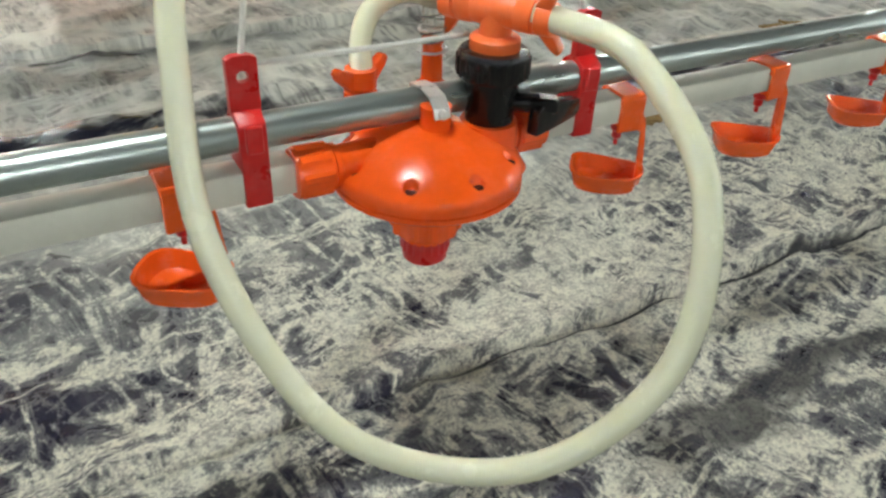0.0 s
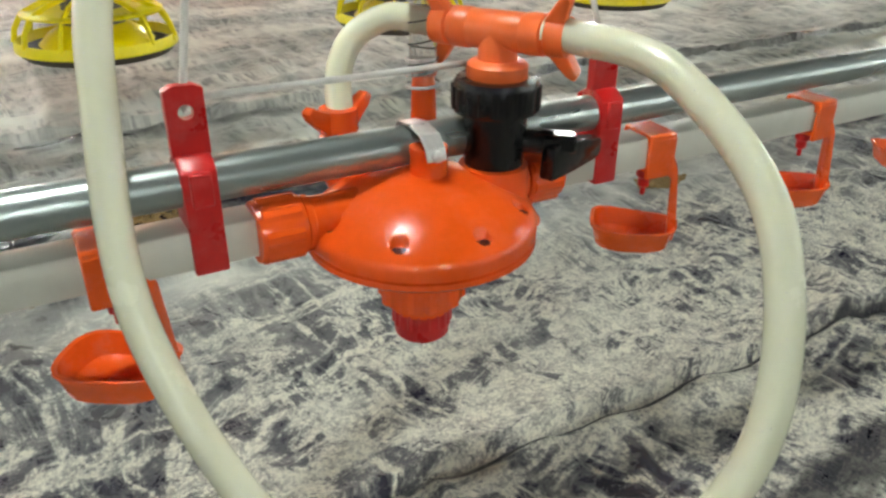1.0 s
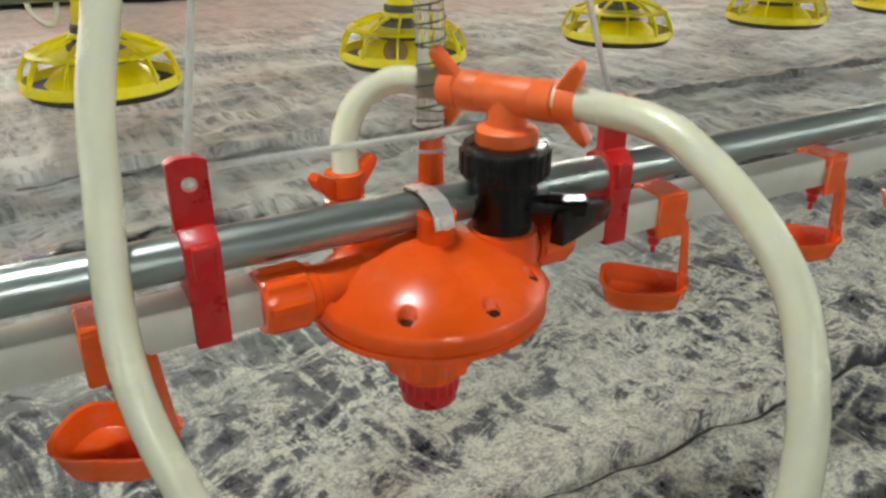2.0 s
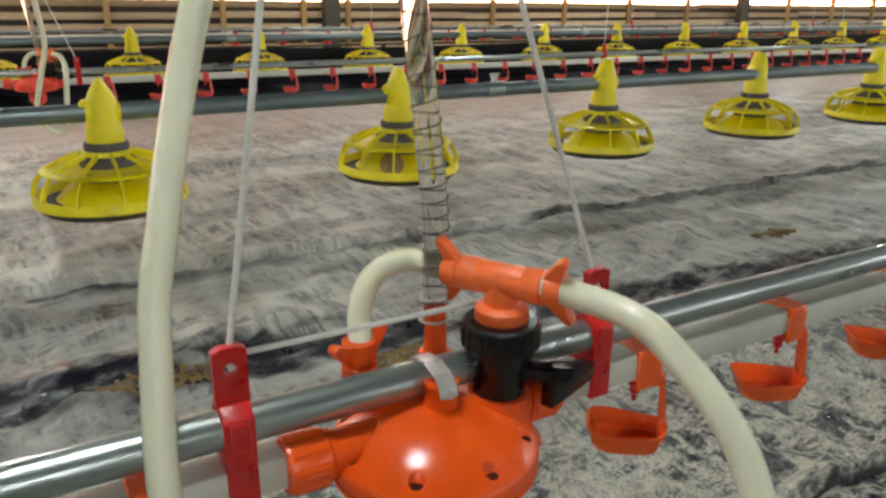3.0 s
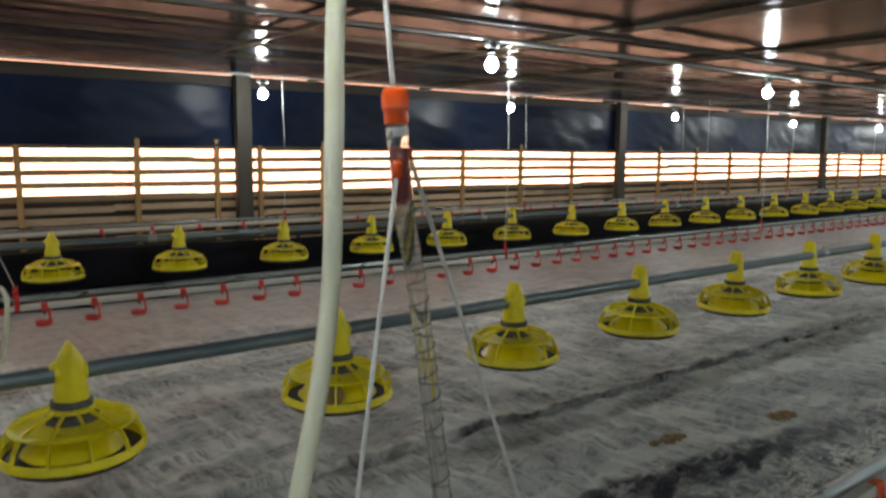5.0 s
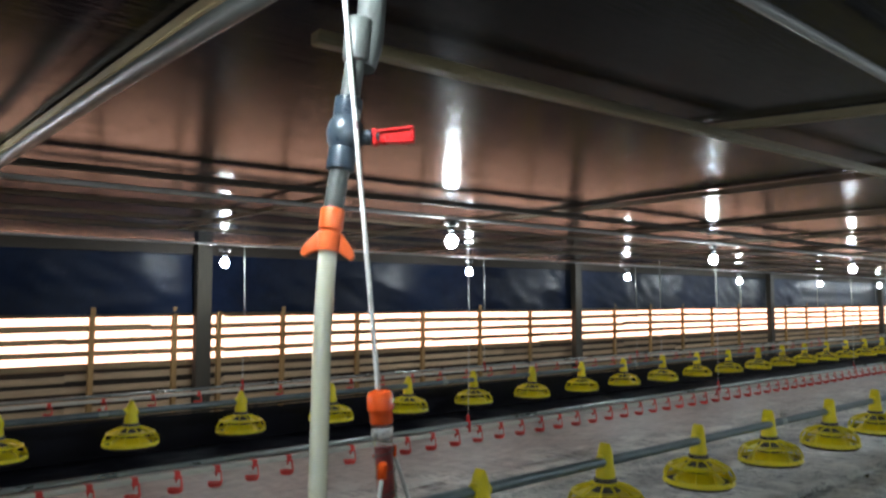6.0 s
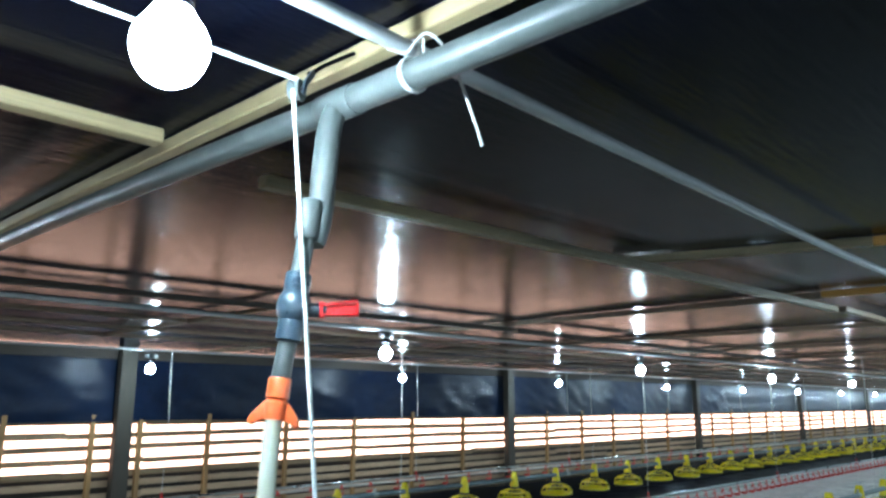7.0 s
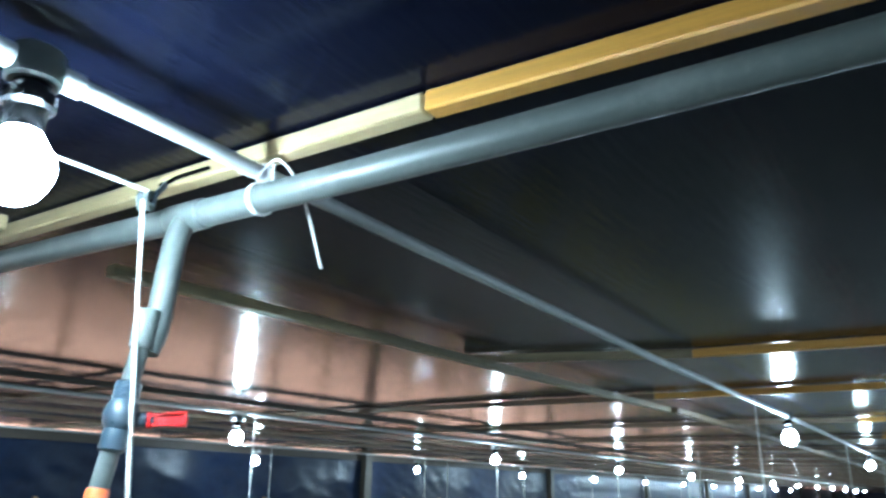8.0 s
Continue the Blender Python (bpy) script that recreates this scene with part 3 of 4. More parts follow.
def build_ceiling_pipe():
    pipe = thing("ceiling_pipe", (0, 0, 0), "grey plastic water supply pipe tied below the ceiling battens", "pipe")
    run = smooth_path([(0.772, Y0 + 0.3, 1.545), (0.770, -2, 1.541), (0.768, 0.2, 1.544), (0.766, 0.9, 1.545), (0.760, 1.285, 1.545), (0.757, 1.7, 1.552), (0.756, 2.3, 1.562), (0.758, 3.4, 1.565), (0.76, 6.9, 1.562)], 6)
    part("pipe_run", Geo().rod(run, 0.0185, 22), PVC_G, pipe)
    part("saddle_tee", Geo().lathe([(0.0195, -0.034), (0.0208, -0.032), (0.0208, 0.032), (0.0195, 0.034)], along((0.760, 1.285, 1.545), (0.766, 0.9, 1.545)), 22), PVC_G, pipe)
    drop = smooth_path([(0.760, 1.285, 1.545), (0.744, 1.282, 1.512), (0.733, 1.276, 1.45), (0.7255, 1.272, 1.39), (0.717, 1.270, 1.352)], 6)
    part("drop_pipe", Geo().rod(drop, [0.0155] * (len(drop) - 4) + [0.0150, 0.0142, 0.0132, 0.0125], 18), PVC_G, pipe)
    part("socket", Geo().lathe([(0.0135, 0), (0.0150, 0.002), (0.0150, 0.046), (0.0135, 0.048)], along((0.7105, 1.2705, 1.405), (0.7065, 1.270, 1.355)), 20), PVC_G, pipe)
    part("lower_pipe", Geo().rod(smooth_path([(0.7105, 1.270, 1.400), (0.7045, 1.270, 1.350), (0.698, 1.270, 1.312), (0.6925, 1.270, 1.273), (0.6860, 1.270, 1.232), (0.6780, 1.270, 1.188)], 5), 0.0106, 18), PVC_G, pipe)
    axis = framed((0.6925, 1.270, 1.2745), (0.698, 1.270, 1.314), (0.77, -0.63, 0))
    valve = part("ball_valve", Geo().lathe([(0.0130, -0.039), (0.0150, -0.0375), (0.0150, -0.018), (0.0142, -0.015), (0.0180, -0.008), (0.0196, 0.002), (0.0182, 0.012), (0.0142, 0.019), (0.0150, 0.022), (0.0150, 0.040), (0.0130, 0.0415)],
                                          axis, 24), PVC_D, pipe, "dark blue-grey ball valve")
    part("spindle", Geo().lathe([(0.0085, 0), (0.0085, 0.012), (0.006, 0.013), (0.006, 0.020)], along((0.706, 1.2595, 1.2725), (0.716, 1.2505, 1.2725)), 14), PVC_D, valve)
    g = Geo()
    m = framed((0.7165, 1.2500, 1.2725), (0.7450, 1.2220, 1.2750), (0, 0, 1))
    for sx in (-1, 1):
        g.box((0.0030, 0.010, 0.044), m @ pose(sx * 0.0068, 0, 0.021, 0, sx * 3.0, 0), 0.001)
    g.box((0.0120, 0.010, 0.0035), m @ pose(0, 0, 0.042), 0.001).box((0.019, 0.012, 0.007), m @ pose(0, 0, 0.001), 0.002)
    g.box((0.011, 0.0025, 0.040), m @ pose(0, 0, 0.021), 0.0005)
    part("lever", g, RED, valve, "open red plastic valve lever")
    part("hose_nut", wing_nut_geo(framed((0.6790, 1.270, 1.1955), (0.6725, 1.270, 1.1435), (0.77, -0.63, 0)), 0.0128, 0.0455), ORANGE_B, pipe, "orange winged hose nut")
    return pipe


def wing_nut_geo(m, r, length, spin=0.0):
    """A hose nut along z of m: a sleeve, a collar and two flared ears at its open end."""
    g = Geo().lathe([(r * 0.9, 0), (r, 0.002), (r, length * 0.48), (r * 0.84, length * 0.52), (r * 0.84, length * 0.56), (r * 0.98, length * 0.6), (r * 0.94, length), (r * 0.7, length)], m, 22)
    ear = [(r * 0.6, length * 0.50), (r * 1.0, length * 0.56), (r * 1.4, length * 0.70), (r * 2.0, length * 0.90), (r * 2.25, length * 1.08), (r * 1.9, length * 1.18), (r * 1.2, length * 1.05), (r * 0.6, length * 0.96)]
    for s in (0, 180):
        g.prism(ear, 0.009, m @ pose(0, 0, 0, 0, 0, s + spin), 0.002)
    return g


build_ceiling_pipe()


def build_lamp(x, y, z):
    lamp = thing("ceiling_lamp", (x, y, z), "lit white bulb in a black holder hanging from a conduit box", "lamp", "ceiling lamps")
    up = CEIL_Z - 0.058 - z
    part("bulb", Geo().lathe([(0.0, -0.036), (0.007, -0.0355), (0.014, -0.0335), (0.024, -0.027), (0.031, -0.016), (0.0345, -0.006), (0.0355, 0.002), (0.0345, 0.010), (0.031, 0.019), (0.024, 0.029), (0.0165, 0.041), (0.0, 0.042)], None, 28), LAMP, lamp, "glowing white bulb")
    part("holder", Geo().lathe([(0.016, 0.036), (0.019, 0.04), (0.020, 0.062), (0.026, 0.066), (0.026, 0.078), (0.018, 0.082), (0.018, up - 0.018), (0.012, up - 0.016)], None, 16), BLACK, lamp)
    part("junction_box", Geo().lathe([(0.024, up - 0.02), (0.027, up - 0.017), (0.027, up + 0.014), (0.024, up + 0.018)], None, 18), PVC_G, lamp, "grey round conduit box")
    for side in (-1, 1):
        part("conduit_socket", Geo().lathe([(0.0115, 0.024), (0.0138, 0.025), (0.0138, 0.048), (0.0115, 0.050)], along((0, 0, up), (side, 0, up)), 14), CONDUIT, lamp, "white conduit socket")
    return lamp


LAMP_ROWS = ((1.179, 0.482, 3.93, 1.487, {}), (3.923, 0.209, 2.985, 1.455, {}), (6.687, 0.055, 2.99, 1.437, {2: -0.13, 3: -0.18, 4: -0.1}), (-1.56, 0.3, 3.03, 1.47, {}), (-4.3, 0.3, 3.03, 1.47, {}))
first_lamp = None
for row_y, start, step, z, shift in LAMP_ROWS:
    for k in range(-2 if step < 3.5 else -1, 13 if step < 3.5 else 10):
        at = (start + step * k + shift.get(k, 0.0), row_y, z)
        first_lamp = build_lamp(*at) if first_lamp is None else copy_thing(first_lamp, pose(*at))
    conduit_z = CEIL_Z - 0.058
    solid("lamp_conduit", Geo().rod([(max(X0, start - 7), row_y, conduit_z), (start - 0.026, row_y, conduit_z)], 0.0105, 12).rod([(start + 0.026, row_y, conduit_z), (start + 0.5, row_y + 0.004, conduit_z), (start + 2.0, row_y + 0.025, conduit_z), (start + step, row_y, conduit_z), (start + step * 13, row_y, conduit_z)], 0.0105, 12),
          CONDUIT, "straight white electrical conduit between ceiling lamps", "conduit", "lamp conduits")
solid("rope_tie", rope_loop((0.790, 1.181, 1.597), 0.0125, (1, 0, 0.1)).rod(smooth_path([(0.752, 1.186, 1.588), (0.770, 1.172, 1.583), (0.782, 1.168, 1.600), (0.790, 1.160, 1.612), (0.800, 1.150, 1.606), (0.815, 1.142, 1.585), (0.826, 1.128, 1.54), (0.834, 1.106, 1.466)], 5), 0.0019, 7),
      STRING, "white cord tying the conduit to the pipe, one end hanging", "cord")
solid("rope_tie", rope_loop((0.7625, 1.150, 1.545), 0.0208, (0.1, 1, 0)).rod(smooth_path([(0.778, 1.150, 1.560), (0.785, 1.156, 1.582), (0.790, 1.162, 1.606)], 4), 0.0018, 7), STRING, "white cord looped round pipe and batten", "cord")


def build_pulley():
    p = thing("pulley", (0.703, 1.300, 1.552), "small grey plastic pulley hooked to the batten", "pulley")
    turn = pose(0, 0, 0, 90, 0, 32)
    part("wheel", Geo().lathe([(0.005, -0.006), (0.0138, -0.0075), (0.0142, -0.0055), (0.0112, 0.0), (0.0142, 0.0055), (0.0138, 0.0075), (0.005, 0.006)], turn, 22), PVC_G, p)
    part("axle", Geo().lathe([(0.0035, -0.010), (0.0035, 0.010)], turn, 10), BLACK, p)
    part("cheek", Geo().prism([(-0.004, -0.005), (0.004, -0.005), (0.010, 0.010), (0.034, 0.034), (0.028, 0.040), (0.002, 0.014)], 0.003, pose(0, 0, 0, 0, 0, 32) @ pose(0, -0.0095, 0), 0.0008), PVC_D, p)
    part("hook", Geo().rod(smooth_path([(0.022, 0.006, 0.032), (0.034, 0.012, 0.040), (0.052, 0.014, 0.056), (0.072, 0.010, 0.070), (0.090, -0.002, 0.082)], 4), 0.003, 8), BLACK, p)
    return p


build_pulley()
solid("winch_cord", Geo().rod([(X0 + 0.1, 1.291, 1.562), (-1.5, 1.291, 1.556), (0.700, 1.293, 1.5635)], 0.0026, 7), STRING, "taut white winch cord below the ceiling", "cord")


# ---- water lines ----
HANG_X = (0.596, 0.886)


def build_hanger(x, y, dz):
    """A red hanger that clips the carrier pipe above to the square water pipe below."""
    h = thing("pipe_hanger", (x, y, dz), "red plastic hanger clipping water pipe to carrier pipe", "hanger", "pipe hangers")
    side = [(-0.005, 0.4145), (-0.0150, 0.408), (-0.0155, 0.386), (-0.0150, 0.378), (-0.0155, 0.3455), (0.0150, 0.3455), (0.0150, 0.378), (0.0155, 0.386), (0.0150, 0.408), (0.005, 0.4145)]
    part("clip_body", Geo().prism(side, 0.023, pose(0, 0, 0, 0, 0, 90) @ Matrix.Diagonal((1, 0.85, 1, 1)), 0.0015).box((0.012, 0.004, 0.020), pose(0, -0.0165, 0.398), 0.001), RED, h)
    seg, g = 24, Geo()
    v, f = [], []
    for k in range(seg):
        a = 2 * math.pi * k / seg
        c, s = math.cos(a), math.sin(a)
        k_out = min(0.0105 / max(abs(c), 1e-6), 0.0205 / max(abs(s), 1e-6))
        for r, yy in ((k_out, -0.0035), (k_out, 0.0035), (0.0042, 0.0035), (0.0042, -0.0035)):
            v.append((r * c, yy, 0.4320 + r * s + (0.006 if r < 0.01 else 0)))
    for k in range(seg):
        j = (k + 1) % seg
        f += [(4 * k + i, 4 * k + (i + 1) % 4, 4 * j + (i + 1) % 4, 4 * j + i) for i in range(4)]
    g.put(v, f)
    part("eye_plate", g, RED, h)
    return h


def cup_geo():
    """A shallow boat-shaped drip cup with rounded corners."""
    rings = ((0.0, 0.2705), (0.66, 0.2708), (0.86, 0.2745), (0.97, 0.2895), (1.03, 0.2925), (1.03, 0.2945), (0.94, 0.2945), (0.90, 0.2875), (0.80, 0.2785), (0.60, 0.2750), (0.0, 0.2745))
    rings = [(s, 0.2945 - 0.88 * (0.2945 - z)) for s, z in rings]
    seg, v, f = 32, [], []
    for s, z in rings:
        for k in range(seg):
            a = 2 * math.pi * k / seg
            c, d = math.cos(a), math.sin(a)
            grow = (abs(c) ** 3.6 + abs(d) ** 3.6) ** (-1 / 3.6)
            v.append((-0.004 + 0.034 * s * c * grow, 0.0245 * s * d * grow * (1 - 0.18 * c), z + 0.0035 * s * abs(c) ** 3))
    for i in range(len(rings) - 1):
        f += [(i * seg + k, i * seg + (k + 1) % seg, (i + 1) * seg + (k + 1) % seg, (i + 1) * seg + k) for k in range(seg)]
    return Geo().put(v, f)


def build_drinker(x, y, dz, mat, tone, turn=-38.0):
    """Saddle, nipple, arm and drip cup."""
    d = thing("nipple_drinker", (x, y, dz), f"{tone} plastic drip cup hung from a square water pipe", "drinker", "nipple drinkers", rz=turn)
    g = Geo().box((0.026, 0.034, 0.010), pose(0, 0, 0.3705, 0, 0, -turn), 0.0015)
    for s in (-1, 1):
        g.box((0.026, 0.0035, 0.032), pose(0, 0, 0, 0, 0, -turn) @ pose(0, s * 0.0158, 0.356), 0.001)
    g.box((0.020, 0.030, 0.004), pose(0, 0, 0, 0, 0, -turn) @ pose(0, 0, 0.3455), 0.001)
    part("saddle", g, mat, d)
    part("nipple", Geo().lathe([(0.0065, 0.346), (0.0065, 0.336), (0.0045, 0.334), (0.0045, 0.328), (0.002, 0.326), (0.002, 0.320)], None, 12), RED, d, "small red valve pin")
    part("arm", Geo().prism([(0.006, 0.356), (0.020, 0.356), (0.0245, 0.345), (0.0300, 0.296), (0.0285, 0.284), (0.0235, 0.284), (0.0205, 0.338), (0.006, 0.346)], 0.015, None, 0.001), mat, d)
    part("cup", cup_geo(), mat, d)
    return d


def carrier_pipe(y, dz, x_from, x_to):
    solid("carrier_pipe", Geo().rod([(x_from, y, WATER_Z + dz), (x_to, y, WATER_Z + dz)], 0.0128, 18), GALV, "straight galvanised steel carrier pipe of a water line", "pipe", "carrier pipes")


def square_pipe(a, b, y, dz):
    solid("water_pipe", Geo().box((b - a, 0.026, 0.0255), pose((a + b) / 2, y, 0.3605 + dz), 0.003, 2), PVC_W, "cream square plastic water pipe below its carrier pipe", "pipe", "square water pipes")


for y, dz, xa, xb in ((WATER_Y, 0, -4.0, 24.0), (WATER2_Y, WATER2_DZ, -4.0, 40.0), (WATER3_Y, -0.02, -4.0, 40.0)):
    carrier_pipe(y, dz, xa, xb)
for y, dz, cuts in ((WATER_Y, 0, ((-4.0, 0.64), (0.832, 3.8), (3.81, 6.8), (6.81, 24.0))), (WATER2_Y, WATER2_DZ, ((-4.0, 0.515), (0.707, 3.7), (3.71, 6.7), (6.71, 40.0))), (WATER3_Y, -0.02, ((-4.0, 9.0), (9.01, 40.0)))):
    for a, b in cuts:
        square_pipe(a, b, y, dz)

REG2 = 0.61 - 0.735
first = build_drinker(0.542, WATER_Y, 0, CUP, "glossy orange")
for k in range(-8, 62):
    if k not in (0, 1):
        copy_thing(first, pose(0.542 + NIPPLE * k + (0.017 if k > 0 else 0.0), WATER_Y, 0, 0, 0, -38 + 5 * math.sin(k * 2.4)))
first = build_drinker(1.053, WATER2_Y, WATER2_DZ, CUP_RED, "dusty red", -38)
for k in range(-6, 125):
    if k not in (0, -2, -3):
        copy_thing(first, pose(1.053 + NIPPLE * k, WATER2_Y, WATER2_DZ, 0, 0, -38 + 7 * math.sin(k * 1.7)))
for k in range(4, 40):
    copy_thing(first, pose(0.2 + 2 * NIPPLE * k, WATER3_Y, -0.02, 0, 0, -38))
first = build_hanger(HANG_X[0], WATER_Y, 0)
copy_thing(first, pose(HANG_X[1], WATER_Y, 0))
for y, dz, off, step in ((WATER_Y, 0, 3.6, 3.0), (WATER2_Y, WATER2_DZ, 3.45, 3.0), (WATER3_Y, -0.02, 3.27, 2.95)):
    for k in range(0, 9):
        x = off + step * k
        copy_thing(first, pose(x, y, dz))
        solid("hanging_cord", Geo().rod([(x, y, 0.443 + dz), (x + 0.01, y - 0.004, 1.0), (x, y, CEIL_Z - 0.05)], 0.0024, 6), STRING, "thin white cord holding a water line from the ceiling", "cord", "hanging cords")
for x in HANG_X:
    copy_thing(first, pose(x + REG2, WATER2_Y, WATER2_DZ))
solid("tie_cord", Geo().rod([(0.600, 1.172, 0.4435), (0.70, 1.1735, 0.4425), (0.80, 1.1735, 0.4425), (0.882, 1.172, 0.4435)], 0.0021, 8),
      STRING, "thin pale cord tied from one hanger to the other", "cord")


# ---- pressure regulator ----
def dome_geo():
    """The bell of the regulator, with round pits sunk into it."""
    prof = [(0.0757, 0.0), (0.0757, 0.004), (0.0745, 0.0075)]
    steps = [k / 95 for k in range(1, 29)] + [0.30 + 0.70 * k / 24 for k in range(25)]
    prof += [(0.0745 * (1 - q), 0.0075 + 0.031 * (1 - (1 - q) ** 2) ** 0.86) for q in steps]
    seg, v, f = 340, [], []
    pits = [(0.0645 * math.cos(a), 0.0645 * math.sin(a)) for a in (math.radians(-129 + 45 * k) for k in range(8))]
    for r, z in prof:
        for k in range(seg):
            a = 2 * math.pi * k / seg
            x, y = r * math.cos(a), r * math.sin(a)
            d = min(math.hypot(x - px, y - py) for px, py in pits)
            sink = 0.006 * max(0.0, min(1.0, (0.0052 - d) / 0.0009))
            v.append((x, y, z - sink))
    for i in range(len(prof) - 1):
        f += [(i * seg + k, i * seg + (k + 1) % seg, (i + 1) * seg + (k + 1) % seg, (i + 1) * seg + k) for k in range(seg)]
    return Geo().put(v, f)


def build_regulator(at, ORANGE, tone):
    """Origin at the axis, at the height of the rim. Flows along x; valve and tee stand on its shoulder."""
    reg = thing("pressure_regulator", at, tone + " domed water pressure regulator with black valve and tee", "regulator")
    line = WATER_Y - 1.155 - 0.005
    part("dome", dome_geo(), ORANGE, reg, sharp=50)
    part("flange", Geo().lathe([(0.0757, 0.0), (0.0757, -0.002), (0.0738, -0.0028), (0.0738, -0.0040), (0.0757, -0.0048), (0.0757, -0.0085), (0.070, -0.0125), (0.055, -0.0155), (0.036, -0.0175), (0.025, -0.0175)], None, 64), ORANGE, reg)
    neck = Geo().lathe([(0.0285, -0.014), (0.0282, -0.054), (0.0260, -0.057), (0.0215, -0.058), (0.0210, -0.063)], None, 40)
    part("neck", fluted(neck, 0.0275, -0.0535, -0.017, 10, 0.0028, None), ORANGE, reg)
    cap = Geo().lathe([(0.0202, -0.060), (0.0200, -0.074), (0.0190, -0.0825), (0.0165, -0.085), (0.0, -0.085)], None, 36)
    part("adjuster_cap", fluted(cap, 0.0199, -0.0735, -0.061, 20, 0.0012, None), RED, reg, "red adjusting cap")
    # added dark discs paint the shade of the recesses
    for k in range(8):
        a = math.radians(-129 + 45 * k)
        part("screw", Geo().lathe([(0.0, 0.0125), (0.0047, 0.0125), (0.0047, 0.006)], pose(0.0645 * math.cos(a), 0.0645 * math.sin(a), 0.0002), 12), PIT_SHADE, reg, "dark disc painting the shade in a dome pit")
    for s in (-1, 1):
        part("port", Geo().lathe([(0.0155, 0.03), (0.0155, 0.074), (0.0175, 0.075), (0.0175, 0.079), (0.015, 0.080)], along((0, line, 0.0145), (s, line, 0.0145)), 24), ORANGE, reg)
        nut = Geo().lathe([(0.0185, 0.080), (0.0192, 0.082), (0.0192, 0.107), (0.0185, 0.109), (0.014, 0.109)], along((0, line, 0.0145), (s, line, 0.0145)), 32)
        fluted(nut, 0.0188, 0.083, 0.106, 8, 0.0020, along((0, line, 0.0145), (s, line, 0.0145)))
        part("pipe_nut", nut, ORANGE, reg)
    low = pose(0, 0, -0.016)
    part("top_stub", Geo().lathe([(0.0145, 0.040), (0.0122, 0.047), (0.0118, 0.066), (0.0122, 0.067), (0.0122, 0.071), (0.010, 0.072)], low @ pose(0.002, -0.006, 0), 24), ORANGE, reg)
    strap = Geo()
    ys = [(-0.0205, 0.066), (-0.0185, 0.073), (-0.011, 0.0795), (0.004, 0.0825), (0.020, 0.080), (0.0265, 0.070)]
    for (a, b), (c, d) in zip(ys, ys[1:]):
        mid = Vector((0.0, (a + c) / 2, (b + d) / 2))
        strap.box((0.0135, math.hypot(c - a, d - b) + 0.001, 0.0018), low @ Matrix.Translation(mid) @ pose(0, 0, 0, math.degrees(math.atan2(d - b, c - a))), 0.0005)
    strap.lathe([(0.0, 0.0), (0.004, 0.0), (0.0035, 0.003), (0.0, 0.004)], low @ along((0.0, -0.0205, 0.069), (0, -1, 0.2)), 12)
    part("strap", strap, ZINC, reg, "bent zinc strap over the carrier pipe")
    # back outlet to the hose behind the pipe
    back = smooth_path([(-0.015, 0.03, 0.008), (-0.026, 0.045, 0.011), (-0.032, 0.056, 0.020), (-0.032, 0.057, 0.036)], 5)
    part("back_outlet", Geo().rod(back, 0.0125, 18), ORANGE, reg)
    part("hose_nut", wing_nut_geo(along((-0.032, 0.057, 0.031), (-0.032, 0.057, 0.2)), 0.0135, 0.036, 25), ORANGE, reg)
    # inlet: collar, ball valve, tee
    vx, vy = 0.052, -0.004
    part("inlet_collar", Geo().lathe([(0.034, 0.010), (0.0275, 0.020), (0.0240, 0.027), (0.0232, 0.050), (0.018, 0.051)], low @ pose(vx, vy, 0), 28), ORANGE, reg)
    valve = Geo().lathe([(0.0165, 0.047), (0.0192, 0.048), (0.0198, 0.060), (0.0192, 0.068), (0.0212, 0.078), (0.0208, 0.085), (0.0268, 0.0865), (0.0276, 0.088), (0.0276, 0.104), (0.026, 0.1075), (0.018, 0.108)], low @ pose(vx, vy, 0), 40)
    fluted(valve, 0.0272, 0.0890, 0.1035, 20, 0.0017, low @ pose(vx, vy, 0))
    body = part("valve_body", valve, BLACK, reg, "black union ball valve")
    part("spindle", Geo().lathe([(0.008, 0.018), (0.008, 0.038)], low @ along((vx, vy, 0.066), (vx + 0.84, vy - 0.54, 0.066)), 14), BLACK, body)
    lever = Geo().box((0.024, 0.016, 0.012), low @ pose(vx + 0.035, vy - 0.0225, 0.066, 0, 0, -33), 0.002)
    lever.prism([(-0.010, -0.014), (0.012, -0.013), (0.048, -0.009), (0.052, -0.004), (0.050, 0.006), (0.030, 0.009), (-0.002, 0.012), (-0.010, 0.009)], 0.011, low @ pose(vx + 0.033, vy - 0.024, 0.056, 0, 4, 20), 0.002)
    part("lever", lever, BLACK, body)
    tee = Geo().lathe([(0.0185, 0.106), (0.0195, 0.108), (0.0195, 0.116), (0.0175, 0.118), (0.0125, 0.119), (0.0118, 0.136)], low @ pose(vx, vy, 0), 24)
    a, b = Vector((vx, vy, 0.1205)), Vector((0.478, -0.878, 0.02)).normalized()
    tee.lathe([(0.0108, -0.020), (0.0120, -0.018), (0.0120, 0.018), (0.0108, 0.020)], along(a, a + b), 24)
    tee_ob = part("tee", tee, ORANGE_B, reg, "pale orange plastic tee")
    part("wing_nut", wing_nut_geo(along_up(a + b * 0.0175, a + b), 0.0126, 0.029, 20), ORANGE_B, tee_ob)
    part("wing_nut", wing_nut_geo(along_up(a - b * 0.0175, a - b), 0.0126, 0.028, -16), ORANGE_B, tee_ob)
    # sight-tube seat behind the pipe
    part("tube_seat", Geo().lathe([(0.0125, 0.050), (0.0125, 0.068), (0.0090, 0.070), (0.0085, 0.084), (0.0075, 0.104), (0.0060, 0.106)], low @ pose(0.024, 0.042, 0), 20), ORANGE, reg)
